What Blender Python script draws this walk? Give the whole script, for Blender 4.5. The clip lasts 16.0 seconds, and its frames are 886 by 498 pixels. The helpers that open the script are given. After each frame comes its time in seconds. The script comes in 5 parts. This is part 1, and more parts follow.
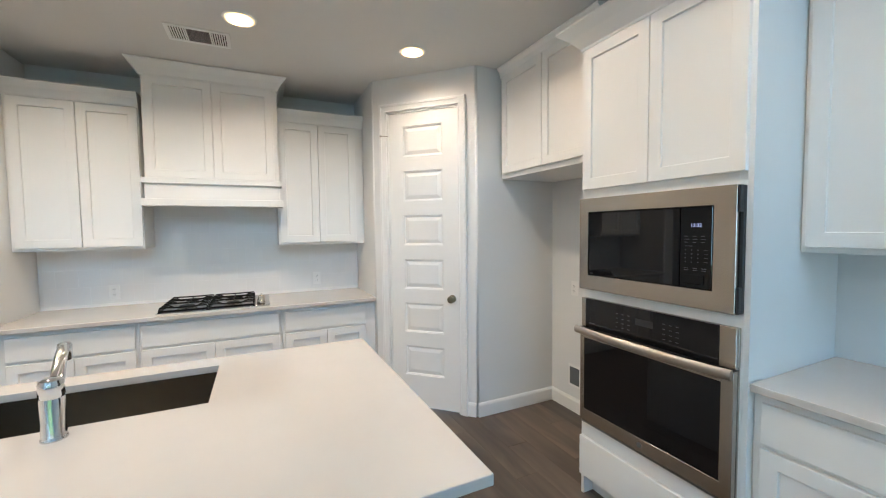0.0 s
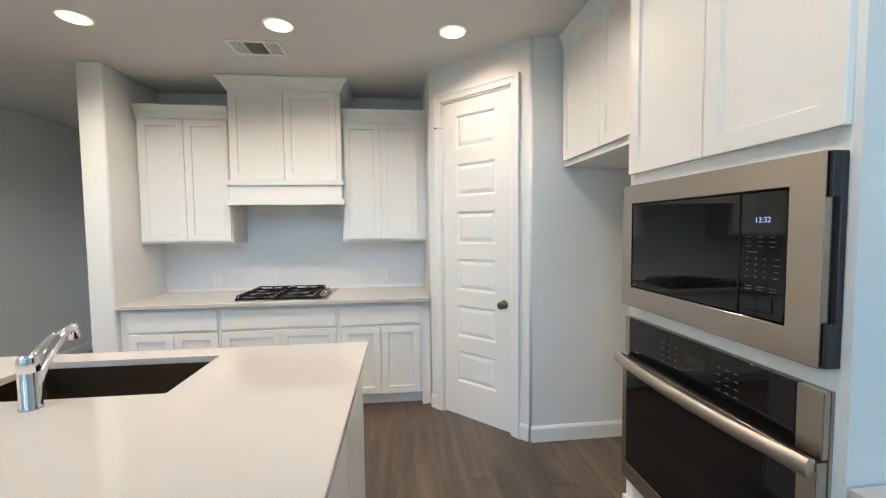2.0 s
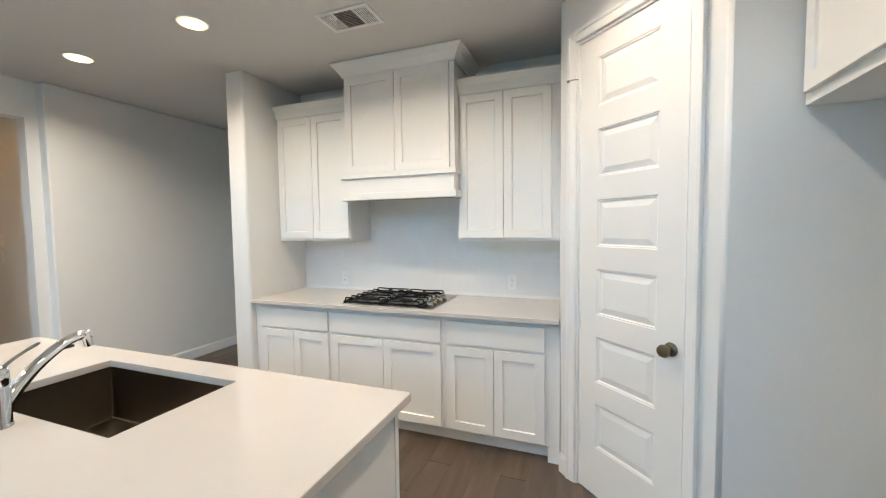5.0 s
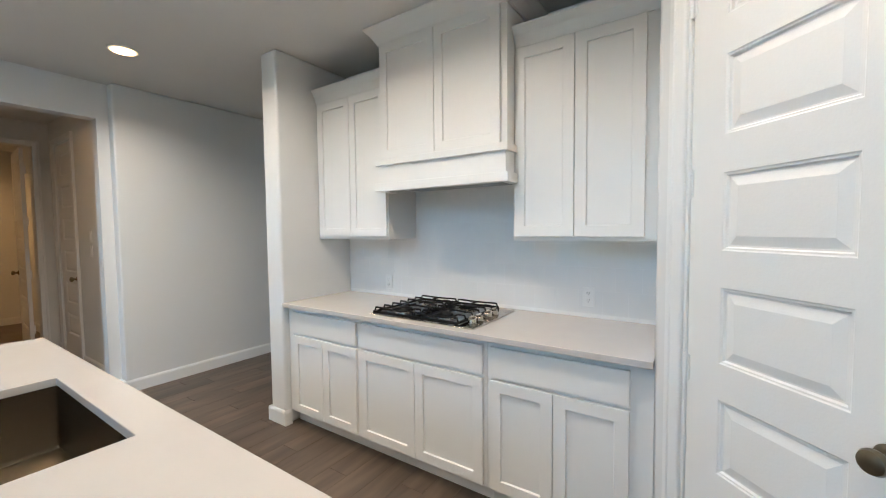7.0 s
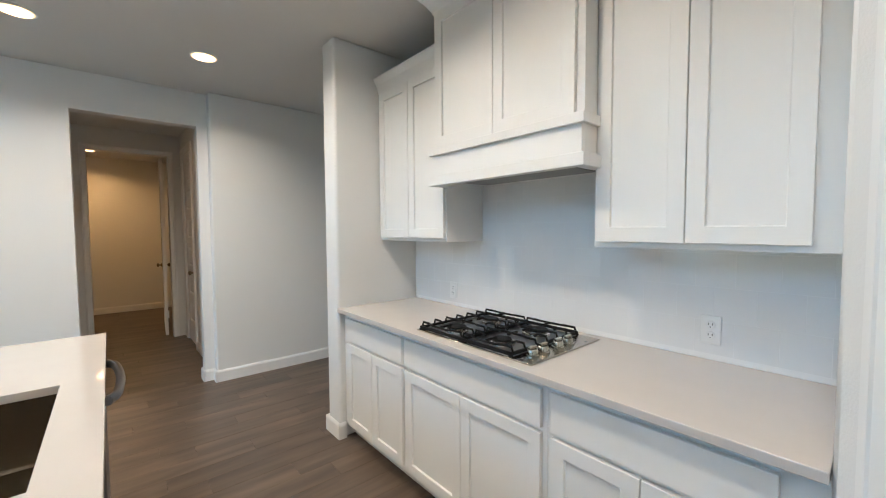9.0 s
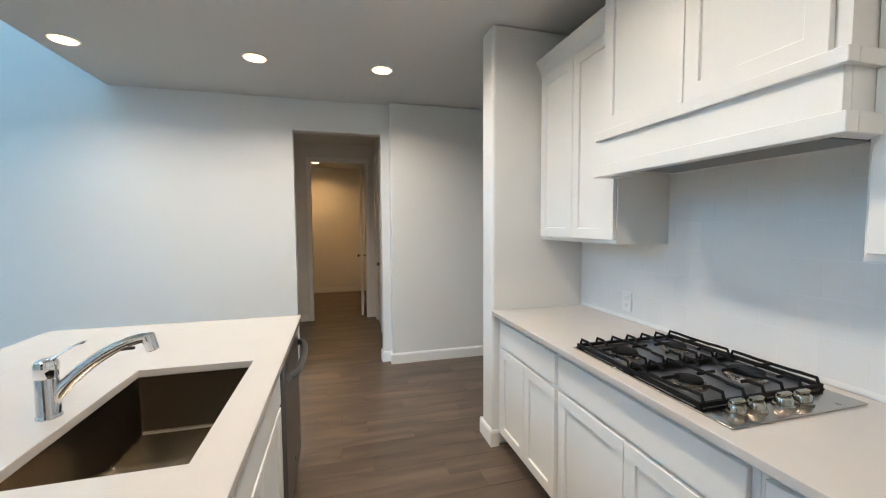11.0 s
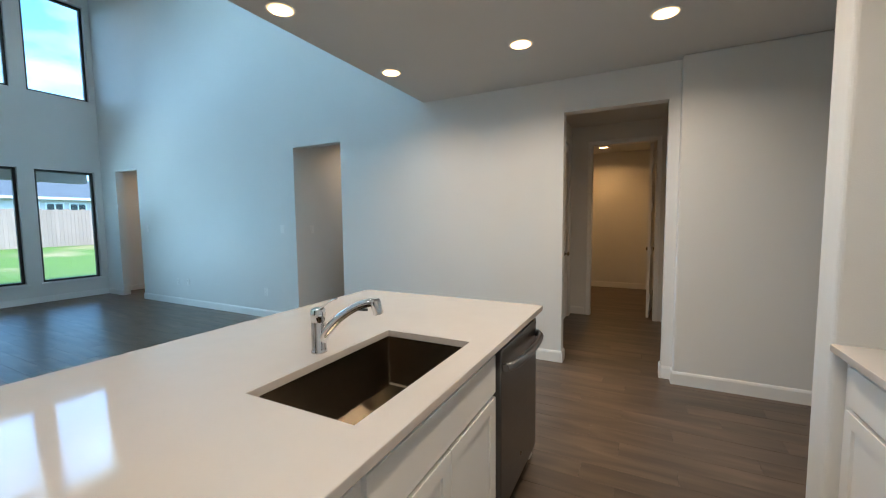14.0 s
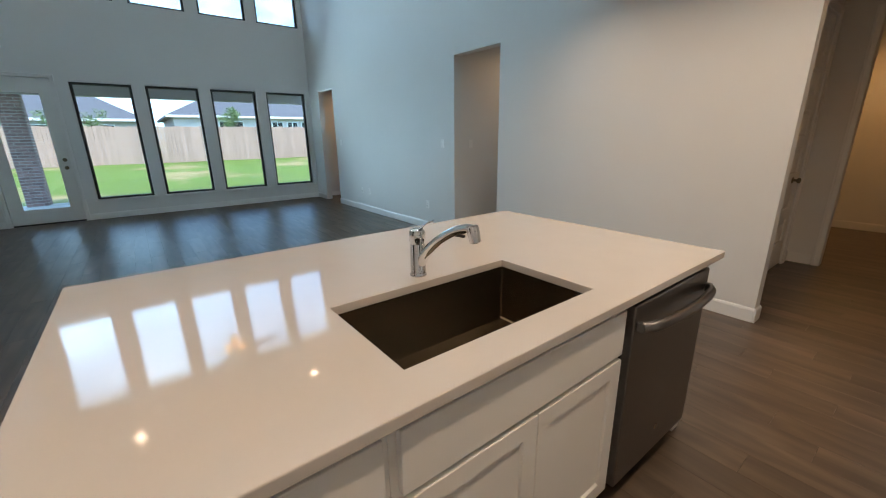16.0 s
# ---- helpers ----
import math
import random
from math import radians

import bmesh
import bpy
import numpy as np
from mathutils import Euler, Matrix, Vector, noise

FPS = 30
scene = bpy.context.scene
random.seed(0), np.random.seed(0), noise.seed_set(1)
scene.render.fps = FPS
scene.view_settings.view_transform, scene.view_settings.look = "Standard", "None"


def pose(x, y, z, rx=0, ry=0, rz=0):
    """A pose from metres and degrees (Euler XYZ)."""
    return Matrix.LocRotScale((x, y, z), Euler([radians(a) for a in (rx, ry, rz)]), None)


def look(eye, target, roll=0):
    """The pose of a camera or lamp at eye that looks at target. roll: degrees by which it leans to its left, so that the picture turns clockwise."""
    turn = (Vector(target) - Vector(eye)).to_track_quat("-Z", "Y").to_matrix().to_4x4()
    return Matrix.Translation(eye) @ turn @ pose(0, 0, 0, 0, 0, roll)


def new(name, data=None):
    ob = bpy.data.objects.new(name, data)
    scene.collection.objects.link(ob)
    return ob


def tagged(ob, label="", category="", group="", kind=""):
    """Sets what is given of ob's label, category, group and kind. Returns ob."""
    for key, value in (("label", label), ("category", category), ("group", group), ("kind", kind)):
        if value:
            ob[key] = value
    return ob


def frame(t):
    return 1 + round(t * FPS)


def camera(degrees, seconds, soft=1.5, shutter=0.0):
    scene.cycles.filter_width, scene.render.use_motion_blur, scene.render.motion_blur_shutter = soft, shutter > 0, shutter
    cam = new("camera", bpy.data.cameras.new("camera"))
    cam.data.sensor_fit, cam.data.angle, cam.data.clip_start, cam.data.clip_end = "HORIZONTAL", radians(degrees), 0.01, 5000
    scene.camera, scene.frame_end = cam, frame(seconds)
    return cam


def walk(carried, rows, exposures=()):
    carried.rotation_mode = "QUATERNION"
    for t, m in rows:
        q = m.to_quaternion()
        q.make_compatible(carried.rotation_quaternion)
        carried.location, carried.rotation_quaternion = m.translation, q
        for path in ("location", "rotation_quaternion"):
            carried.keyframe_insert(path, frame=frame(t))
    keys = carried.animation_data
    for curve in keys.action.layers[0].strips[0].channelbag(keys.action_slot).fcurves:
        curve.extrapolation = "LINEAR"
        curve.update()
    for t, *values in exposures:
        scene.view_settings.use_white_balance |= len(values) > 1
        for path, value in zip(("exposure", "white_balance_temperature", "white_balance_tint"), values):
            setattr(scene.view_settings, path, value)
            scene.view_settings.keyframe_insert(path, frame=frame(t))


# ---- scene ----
cam = camera(97.4, 16.0, 1.1)
PATH = [
    (0, (0.212, 0.241, 1.496), (1.066, 2.046, 1.392), -0.7),
    (0.5, (0.4, 0.267, 1.494), (1.092, 2.14, 1.387), -0.6),
    (1, (0.531, 0.27, 1.493), (1.086, 2.188, 1.381), -0.8),
    (1.5, (0.715, 0.273, 1.507), (1.109, 2.231, 1.397), -0.8),
    (2, (0.867, 0.316, 1.486), (1.085, 2.301, 1.377), -0.6),
    (2.5, (0.985, 0.423, 1.472), (1.025, 2.42, 1.362), -0.6),
    (3, (1.056, 0.529, 1.476), (0.931, 2.522, 1.366), -0.5),
    (3.5, (1.125, 0.656, 1.481), (0.835, 2.632, 1.367), -0.6),
    (4, (1.197, 0.799, 1.482), (0.75, 2.745, 1.37), -0.5),
    (4.2, (1.215, 0.854, 1.481), (0.713, 2.786, 1.367), -0.6),
    (6.5, (1.277, 1.643, 1.452), (0.268, 3.367, 1.352), -0.5),
    (7, (1.252, 1.796, 1.44), (0.143, 3.458, 1.338), -0.6),
    (7.5, (1.219, 1.949, 1.444), (0.01, 3.539, 1.347), -0.5),
    (8, (1.209, 2.081, 1.423), (-0.102, 3.589, 1.339), -0.4),
    (8.2, (1.207, 2.127, 1.422), (-0.139, 3.604, 1.343), -0.4),
    (10.3, (1.086, 2.493, 1.494), (-0.718, 3.344, 1.352), -0.4),
    (10.5, (1.071, 2.488, 1.488), (-0.771, 3.257, 1.352), -0.4),
    (11, (1.055, 2.523, 1.475), (-0.873, 3.043, 1.351), -0.4),
    (11.5, (1.014, 2.599, 1.476), (-0.965, 2.86, 1.355), -0.5),
    (12, (0.996, 2.675, 1.475), (-1.001, 2.679, 1.358), -0.5),
    (12.5, (0.983, 2.727, 1.47), (-0.998, 2.476, 1.354), -0.5),
    (13, (0.964, 2.757, 1.457), (-0.971, 2.264, 1.342), -0.5),
    (13.5, (0.909, 2.772, 1.436), (-0.957, 2.062, 1.315), -0.6),
    (14, (0.772, 2.801, 1.427), (-1.002, 1.891, 1.275), -0.6),
    (14.5, (0.677, 2.791, 1.417), (-0.981, 1.694, 1.197), -0.6),
    (15, (0.603, 2.789, 1.41), (-0.906, 1.518, 1.085), -0.7),
    (15.5, (0.513, 2.811, 1.408), (-0.827, 1.395, 0.964), -0.8),
    (16, (0.423, 2.813, 1.402), (-0.751, 1.291, 0.848), -0.8),
]
EXPOSURES = [(0.0, 2.78, 5900, 10), (2.5, 2.87, 5900, 10), (4.0, 2.97, 5950, 9), (7.0, 2.76, 5650, 9), (11.0, 2.78, 5650, 8), (12.5, 2.67, 5850, 9), (13.5, 2.46, 5900, 9), (14.5, 2.17, 6250, 12), (15.2, 2.04, 6400, 12), (16.0, 2.03, 6900, 17)]
walk(cam, [(t, look(eye, target, roll)) for t, eye, target, roll in PATH], EXPOSURES)

# ---- world, sun, exposure ----
world = bpy.data.worlds.new("sky")
scene.world = world
world.use_nodes = True
wn = world.node_tree.nodes
wl = world.node_tree.links
wn.clear()
w_out = wn.new("ShaderNodeOutputWorld")
w_bg = wn.new("ShaderNodeBackground")
w_sky = wn.new("ShaderNodeTexSky")
w_sky.sky_type = "NISHITA"
w_sky.sun_disc = False
w_sky.sun_elevation = radians(58)
w_sky.sun_rotation = radians(20)
w_co = wn.new("ShaderNodeTexCoord")
w_map = wn.new("ShaderNodeMapping")
w_map.inputs["Scale"].default_value = (1.0, 1.0, 2.6)
w_noise = wn.new("ShaderNodeTexNoise")
w_noise.inputs["Scale"].default_value = 2.4
w_noise.inputs["Detail"].default_value = 7
w_noise.inputs["Roughness"].default_value = 0.55
w_ramp = wn.new("ShaderNodeValToRGB")
w_ramp.color_ramp.elements[0].position = 0.40
w_ramp.color_ramp.elements[1].position = 0.66
w_mix = wn.new("ShaderNodeMixRGB")
w_mix.inputs["Color2"].default_value = (9.0, 9.3, 9.7, 1)
wl.new(w_co.outputs["Generated"], w_map.inputs["Vector"])
wl.new(w_map.outputs["Vector"], w_noise.inputs["Vector"])
wl.new(w_noise.outputs["Fac"], w_ramp.inputs["Fac"])
wl.new(w_ramp.outputs["Color"], w_mix.inputs["Fac"])
wl.new(w_sky.outputs["Color"], w_mix.inputs["Color1"])
w_tint = wn.new("ShaderNodeMixRGB")
w_tint.blend_type = "MULTIPLY"
w_tint.inputs["Fac"].default_value = 1.0
w_tint.inputs["Color2"].default_value = (0.40, 0.73, 1.0, 1)
wl.new(w_mix.outputs["Color"], w_tint.inputs["Color1"])
wl.new(w_tint.outputs["Color"], w_bg.inputs["Color"])
wl.new(w_bg.outputs["Background"], w_out.inputs["Surface"])
w_bg.inputs["Strength"].default_value = 0.15

sun = new("sun", bpy.data.lights.new("sun", "SUN"))
sun.data.energy = 1.2
sun.data.angle = radians(0.6)
sun.data.color = (1.0, 0.95, 0.87)
sun.matrix_world = look((6, 16, 36), (0, 0, 0))

CAN_POWER = 1.85
SKY_LAMP = 5.0
SKY_COLOR = (0.48, 0.80, 1.0)
CAN_COLOR = (1.0, 0.84, 0.64)

# ---- materials ----


def material(name, base, rough=0.5, metal=0.0, vary=0.05, scale=3.0, bump=0.0, bump_scale=200.0, stretch=(1, 1, 1), coat=0.0, spec=0.5, rough_vary=0.0, per_piece=0.0, brushed=0.0):
    """Principled material with a broad and a fine variation in world coordinates."""
    m = bpy.data.materials.new(name)
    m.use_nodes = True
    n, l = m.node_tree.nodes, m.node_tree.links
    b = n["Principled BSDF"]
    b.inputs["Roughness"].default_value = rough
    b.inputs["Metallic"].default_value = metal
    b.inputs["Coat Weight"].default_value = coat
    b.inputs["Coat Roughness"].default_value = 0.04
    b.inputs["Specular IOR Level"].default_value = spec
    if brushed:
        along = n.new("ShaderNodeCombineXYZ")
        for i, v in enumerate((0.02, 0.012, 1.0)):
            along.inputs[i].default_value = v
        l.new(along.outputs[0], b.inputs["Tangent"])
        b.inputs["Anisotropic"].default_value = brushed
    geo = n.new("ShaderNodeNewGeometry")
    mp = n.new("ShaderNodeMapping")
    mp.inputs["Scale"].default_value = stretch
    l.new(geo.outputs["Position"], mp.inputs["Vector"])
    big = n.new("ShaderNodeTexNoise")
    big.inputs["Scale"].default_value = scale
    big.inputs["Detail"].default_value = 6
    l.new(mp.outputs["Vector"], big.inputs["Vector"])
    mix = n.new("ShaderNodeMixRGB")
    mix.inputs["Color1"].default_value = (*[c * (1 - vary) for c in base], 1)
    mix.inputs["Color2"].default_value = (*[min(1, c * (1 + vary)) for c in base], 1)
    l.new(big.outputs["Fac"], mix.inputs["Fac"])
    col = mix.outputs["Color"]
    if per_piece:
        info = n.new("ShaderNodeObjectInfo")
        hsv = n.new("ShaderNodeHueSaturation")
        rng = n.new("ShaderNodeMapRange")
        rng.inputs["To Min"].default_value = 1 - per_piece
        rng.inputs["To Max"].default_value = 1 + per_piece
        l.new(info.outputs["Random"], rng.inputs["Value"])
        l.new(rng.outputs["Result"], hsv.inputs["Value"])
        l.new(col, hsv.inputs["Color"])
        col = hsv.outputs["Color"]
    l.new(col, b.inputs["Base Color"])
    if rough_vary:
        rr = n.new("ShaderNodeMapRange")
        rr.inputs["To Min"].default_value = max(0.0, rough - rough_vary)
        rr.inputs["To Max"].default_value = rough + rough_vary
        l.new(big.outputs["Fac"], rr.inputs["Value"])
        l.new(rr.outputs["Result"], b.inputs["Roughness"])
    if bump:
        fine = n.new("ShaderNodeTexNoise")
        fine.inputs["Scale"].default_value = bump_scale
        fine.inputs["Detail"].default_value = 3
        l.new(mp.outputs["Vector"], fine.inputs["Vector"])
        bp = n.new("ShaderNodeBump")
        bp.inputs["Strength"].default_value = bump
        bp.inputs["Distance"].default_value = 0.002
        l.new(fine.outputs["Fac"], bp.inputs["Height"])
        l.new(bp.outputs["Normal"], b.inputs["Normal"])
    return m


def glow(name, color, strength):
    m = bpy.data.materials.new(name)
    m.use_nodes = True
    b = m.node_tree.nodes["Principled BSDF"]
    b.inputs["Base Color"].default_value = (*color, 1)
    b.inputs["Emission Color"].default_value = (*color, 1)
    b.inputs["Emission Strength"].default_value = strength
    return m


def glass_material(name):
    m = bpy.data.materials.new(name)
    m.use_nodes = True
    n, l = m.node_tree.nodes, m.node_tree.links
    n.clear()
    out = n.new("ShaderNodeOutputMaterial")
    tr = n.new("ShaderNodeBsdfTransparent")
    tr.inputs["Color"].default_value = (0.95, 0.97, 0.97, 1)
    gl = n.new("ShaderNodeBsdfGlossy")
    gl.inputs["Roughness"].default_value = 0.01
    fr = n.new("ShaderNodeFresnel")
    fr.inputs["IOR"].default_value = 1.45
    mx = n.new("ShaderNodeMixShader")
    l.new(fr.outputs["Fac"], mx.inputs["Fac"])
    l.new(tr.outputs["BSDF"], mx.inputs[1])
    l.new(gl.outputs["BSDF"], mx.inputs[2])
    l.new(mx.outputs["Shader"], out.inputs["Surface"])
    return m


def wood_tile_material(name, per_island):
    """Wood-look porcelain plank: grain runs along y, each plank its own shade."""
    m = bpy.data.materials.new(name)
    m.use_nodes = True
    n, l = m.node_tree.nodes, m.node_tree.links
    b = n["Principled BSDF"]
    geo = n.new("ShaderNodeNewGeometry")
    if per_island:
        rnd = geo.outputs["Random Per Island"]
    else:
        rnd = n.new("ShaderNodeObjectInfo").outputs["Random"]
    comb = n.new("ShaderNodeCombineXYZ")
    mul = n.new("ShaderNodeMath")
    mul.operation = "MULTIPLY"
    mul.inputs[1].default_value = 37.0
    l.new(rnd, mul.inputs[0])
    l.new(mul.outputs[0], comb.inputs[0])
    l.new(mul.outputs[0], comb.inputs[1])
    add = n.new("ShaderNodeVectorMath")
    add.operation = "ADD"
    l.new(geo.outputs["Position"], add.inputs[0])
    l.new(comb.outputs[0], add.inputs[1])
    mp = n.new("ShaderNodeMapping")
    mp.inputs["Scale"].default_value = (11.0, 0.7, 1.0)
    l.new(add.outputs[0], mp.inputs["Vector"])
    grain = n.new("ShaderNodeTexNoise")
    grain.inputs["Scale"].default_value = 1.4
    grain.inputs["Detail"].default_value = 4
    grain.inputs["Roughness"].default_value = 0.5
    grain.inputs["Distortion"].default_value = 0.0
    l.new(mp.outputs["Vector"], grain.inputs["Vector"])
    ramp = n.new("ShaderNodeValToRGB")
    e = ramp.color_ramp.elements
    e[0].position, e[0].color = 0.40, (0.052, 0.037, 0.027, 1)
    e[1].position, e[1].color = 0.82, (0.165, 0.117, 0.083, 1)
    k = e.new(0.6)
    k.color = (0.098, 0.070, 0.050, 1)
    mp2 = n.new("ShaderNodeMapping")
    mp2.inputs["Scale"].default_value = (5.0, 0.9, 1.0)
    l.new(add.outputs[0], mp2.inputs["Vector"])
    figure = n.new("ShaderNodeTexNoise")
    figure.inputs["Scale"].default_value = 1.3
    figure.inputs["Detail"].default_value = 3
    figure.inputs["Distortion"].default_value = 0.8
    l.new(mp2.outputs["Vector"], figure.inputs["Vector"])
    both = n.new("ShaderNodeMath")
    both.operation = "MULTIPLY_ADD"
    both.inputs[1].default_value = 0.75
    l.new(figure.outputs["Fac"], both.inputs[0])
    half = n.new("ShaderNodeMath")
    half.operation = "MULTIPLY"
    half.inputs[1].default_value = 0.45
    l.new(grain.outputs["Fac"], half.inputs[0])
    l.new(half.outputs[0], both.inputs[2])
    l.new(both.outputs[0], ramp.inputs["Fac"])
    hsv = n.new("ShaderNodeHueSaturation")
    rng = n.new("ShaderNodeMapRange")
    rng.inputs["To Min"].default_value = 0.90
    rng.inputs["To Max"].default_value = 1.10
    l.new(rnd, rng.inputs["Value"])
    l.new(rng.outputs["Result"], hsv.inputs["Value"])
    l.new(ramp.outputs["Color"], hsv.inputs["Color"])
    l.new(hsv.outputs["Color"], b.inputs["Base Color"])
    rr = n.new("ShaderNodeMapRange")
    rr.inputs["To Min"].default_value = 0.33
    rr.inputs["To Max"].default_value = 0.40
    l.new(grain.outputs["Fac"], rr.inputs["Value"])
    l.new(rr.outputs["Result"], b.inputs["Roughness"])
    b.inputs["Specular IOR Level"].default_value = 0.6
    bp = n.new("ShaderNodeBump")
    bp.inputs["Strength"].default_value = 0.006
    bp.inputs["Distance"].default_value = 0.001
    l.new(grain.outputs["Fac"], bp.inputs["Height"])
    l.new(bp.outputs["Normal"], b.inputs["Normal"])
    return m


M_WALL = material("wall_paint", (0.74, 0.735, 0.72), 0.62, vary=0.025, scale=1.5, bump=0.35, bump_scale=170)
M_CEIL = material("ceiling_paint", (0.67, 0.655, 0.63), 0.8, vary=0.03, scale=1.2, bump=0.5, bump_scale=140)
M_TRIM = material("trim_paint", (0.80, 0.795, 0.78), 0.34, vary=0.02, scale=4, bump=0.1, bump_scale=90)
M_CAB = material("cabinet_paint", (0.80, 0.785, 0.755), 0.38, vary=0.02, scale=5, bump=0.12, bump_scale=120)
M_DOOR = material("door_paint", (0.80, 0.79, 0.77), 0.36, vary=0.02, scale=5, bump=0.15, bump_scale=140)
M_QUARTZ = material("white_quartz", (0.565, 0.525, 0.485), 0.06, spec=0.6, vary=0.03, scale=9, bump=0.015, bump_scale=30, rough_vary=0.015)
M_STEEL = material("brushed_steel", (0.43, 0.39, 0.345), 0.24, 1.0, vary=0.05, scale=6, bump=0.02, bump_scale=30, stretch=(1, 1, 40), rough_vary=0.04, brushed=0.85)
M_STEEL_DARK = material("slate_steel", (0.21, 0.205, 0.205), 0.32, 1.0, vary=0.06, scale=2, bump=0.05, bump_scale=60, stretch=(1, 1, 50), rough_vary=0.05, brushed=0.6)
M_SATIN = material("satin_steel", (0.42, 0.385, 0.345), 0.40, 1.0, vary=0.03, scale=6, bump=0.03, bump_scale=40, stretch=(1, 1, 40))
M_SINK = material("sink_steel", (0.25, 0.21, 0.16), 0.24, 1.0, vary=0.08, scale=2, bump=0.0, bump_scale=30, stretch=(1, 1, 40), rough_vary=0.04, brushed=0.6)
M_CHROME = material("chrome", (0.72, 0.72, 0.73), 0.06, 1.0, vary=0.02)
M_KNOB = material("polished_knob_steel", (0.46, 0.42, 0.35), 0.16, 1.0, vary=0.04, scale=30)
M_BLACKGLASS = material("black_glass", (0.006, 0.006, 0.007), 0.03, vary=0.1, spec=0.36)
M_BLACK = material("black_plastic", (0.02, 0.02, 0.022), 0.45, vary=0.1)
M_IRON = material("cast_iron", (0.009, 0.0085, 0.0085), 0.55, vary=0.2, scale=40, bump=0.2, bump_scale=400, spec=0.12)
M_BRONZE = material("aged_bronze", (0.19, 0.16, 0.11), 0.3, 0.9, vary=0.2, scale=60)
M_FRAME = material("bronze_window_frame", (0.035, 0.032, 0.028), 0.45, vary=0.1)
M_TILE = material("glazed_white_tile", (0.80, 0.79, 0.775), 0.12, vary=0.03, scale=6, bump=0.06, bump_scale=14, per_piece=0.012)
M_GROUT = material("white_grout", (0.82, 0.81, 0.795), 0.8, vary=0.04, scale=20, bump=0.3, bump_scale=300)
M_FGROUT = material("dark_grout", (0.070, 0.054, 0.042), 0.85, vary=0.15, scale=20, bump=0.3, bump_scale=300)
M_FLOOR = wood_tile_material("wood_look_tile", False)
M_FLOOR_FAR = wood_tile_material("wood_look_tile_far", True)
M_GLASS = glass_material("window_glass")
M_PLATE = material("outlet_plastic", (0.82, 0.81, 0.79), 0.3, vary=0.01)
M_SLOT = material("dark_slot", (0.03, 0.03, 0.03), 0.6, vary=0.05)
# weak emission that paints the lens's amber light onto its bezel
M_RIM_GLOW = glow("lens_rim_glow", (1.0, 0.72, 0.38), 0.22)
M_LENS = glow("lamp_lens", (1.0, 0.86, 0.66), 1.0)
M_SHADE = glow("fan_glass_shade", (1.0, 0.55, 0.22), 0.9)
M_DIGIT = glow("clock_digits", (0.55, 0.62, 1.0), 0.045)
M_PRINT = material("grey_print", (0.11, 0.11, 0.113), 0.5, vary=0.02)
M_BLADE = material("dark_walnut", (0.035, 0.026, 0.022), 0.75, vary=0.3, scale=6, spec=0.12)
M_BRICK = material("mottled_brick", (0.27, 0.16, 0.15), 0.85, vary=0.6, scale=18, bump=0.5, bump_scale=120, per_piece=0.3)
M_MORTAR = material("mortar", (0.46, 0.44, 0.42), 0.9, vary=0.1, scale=30, bump=0.4, bump_scale=200)
M_LAWN = material("lawn", (0.098, 0.155, 0.012), 0.9, vary=0.25, scale=0.8, bump=0.6, bump_scale=30)
lawn_n, lawn_l = M_LAWN.node_tree.nodes, M_LAWN.node_tree.links
dry = lawn_n.new("ShaderNodeTexNoise")
dry.inputs["Scale"].default_value = 0.35
dry.inputs["Detail"].default_value = 5
dry_ramp = lawn_n.new("ShaderNodeValToRGB")
dry_ramp.color_ramp.elements[0].position = 0.52
dry_ramp.color_ramp.elements[1].position = 0.64
dry_mix = lawn_n.new("ShaderNodeMixRGB")
dry_mix.inputs["Color2"].default_value = (0.28, 0.21, 0.085, 1)
lawn_l.new(lawn_n["Geometry"].outputs["Position"], dry.inputs["Vector"])
lawn_l.new(dry.outputs["Fac"], dry_ramp.inputs["Fac"])
lawn_l.new(dry_ramp.outputs["Color"], dry_mix.inputs["Fac"])
lawn_l.new(lawn_n["Principled BSDF"].inputs["Base Color"].links[0].from_socket, dry_mix.inputs["Color1"])
lawn_l.new(dry_mix.outputs["Color"], lawn_n["Principled BSDF"].inputs["Base Color"])
M_GRASS = material("grass_blades", (0.105, 0.175, 0.014), 0.8, vary=0.25, scale=0.8, spec=0.2)
M_FENCE = material("cedar_fence", (0.45, 0.29, 0.225), 0.85, vary=0.2, scale=1.2, bump=0.3, bump_scale=60, stretch=(6, 6, 0.6), per_piece=0.09)
M_CONC = material("concrete", (0.42, 0.41, 0.39), 0.85, vary=0.12, scale=3, bump=0.3, bump_scale=80)
M_ROOF = material("grey_shingle", (0.10, 0.10, 0.112), 0.9, vary=0.3, scale=6, bump=0.6, bump_scale=20)
M_SIDING = material("white_siding", (0.56, 0.49, 0.475), 0.7, vary=0.05, scale=2)
M_STONE = material("pale_stone", (0.36, 0.345, 0.325), 0.85, vary=0.3, scale=5, bump=0.6, bump_scale=10)
M_LEAF = material("leaf", (0.12, 0.19, 0.055), 0.6, vary=0.4, scale=3)
M_BARK = material("bark", (0.12, 0.09, 0.065), 0.9, vary=0.3, scale=20, bump=0.6, bump_scale=60)
M_SOFFIT = material("patio_soffit", (0.34, 0.285, 0.28), 0.8, vary=0.05, scale=2)

# ---- building helpers ----


def box(bm, x0, x1, y0, y1, z0, z1):
    v = [bm.verts.new((x, y, z)) for x in (x0, x1) for y in (y0, y1) for z in (z0, z1)]
    for f in ((0, 1, 3, 2), (4, 6, 7, 5), (0, 4, 5, 1), (2, 3, 7, 6), (0, 2, 6, 4), (1, 5, 7, 3)):
        bm.faces.new([v[i] for i in f])
    return bm


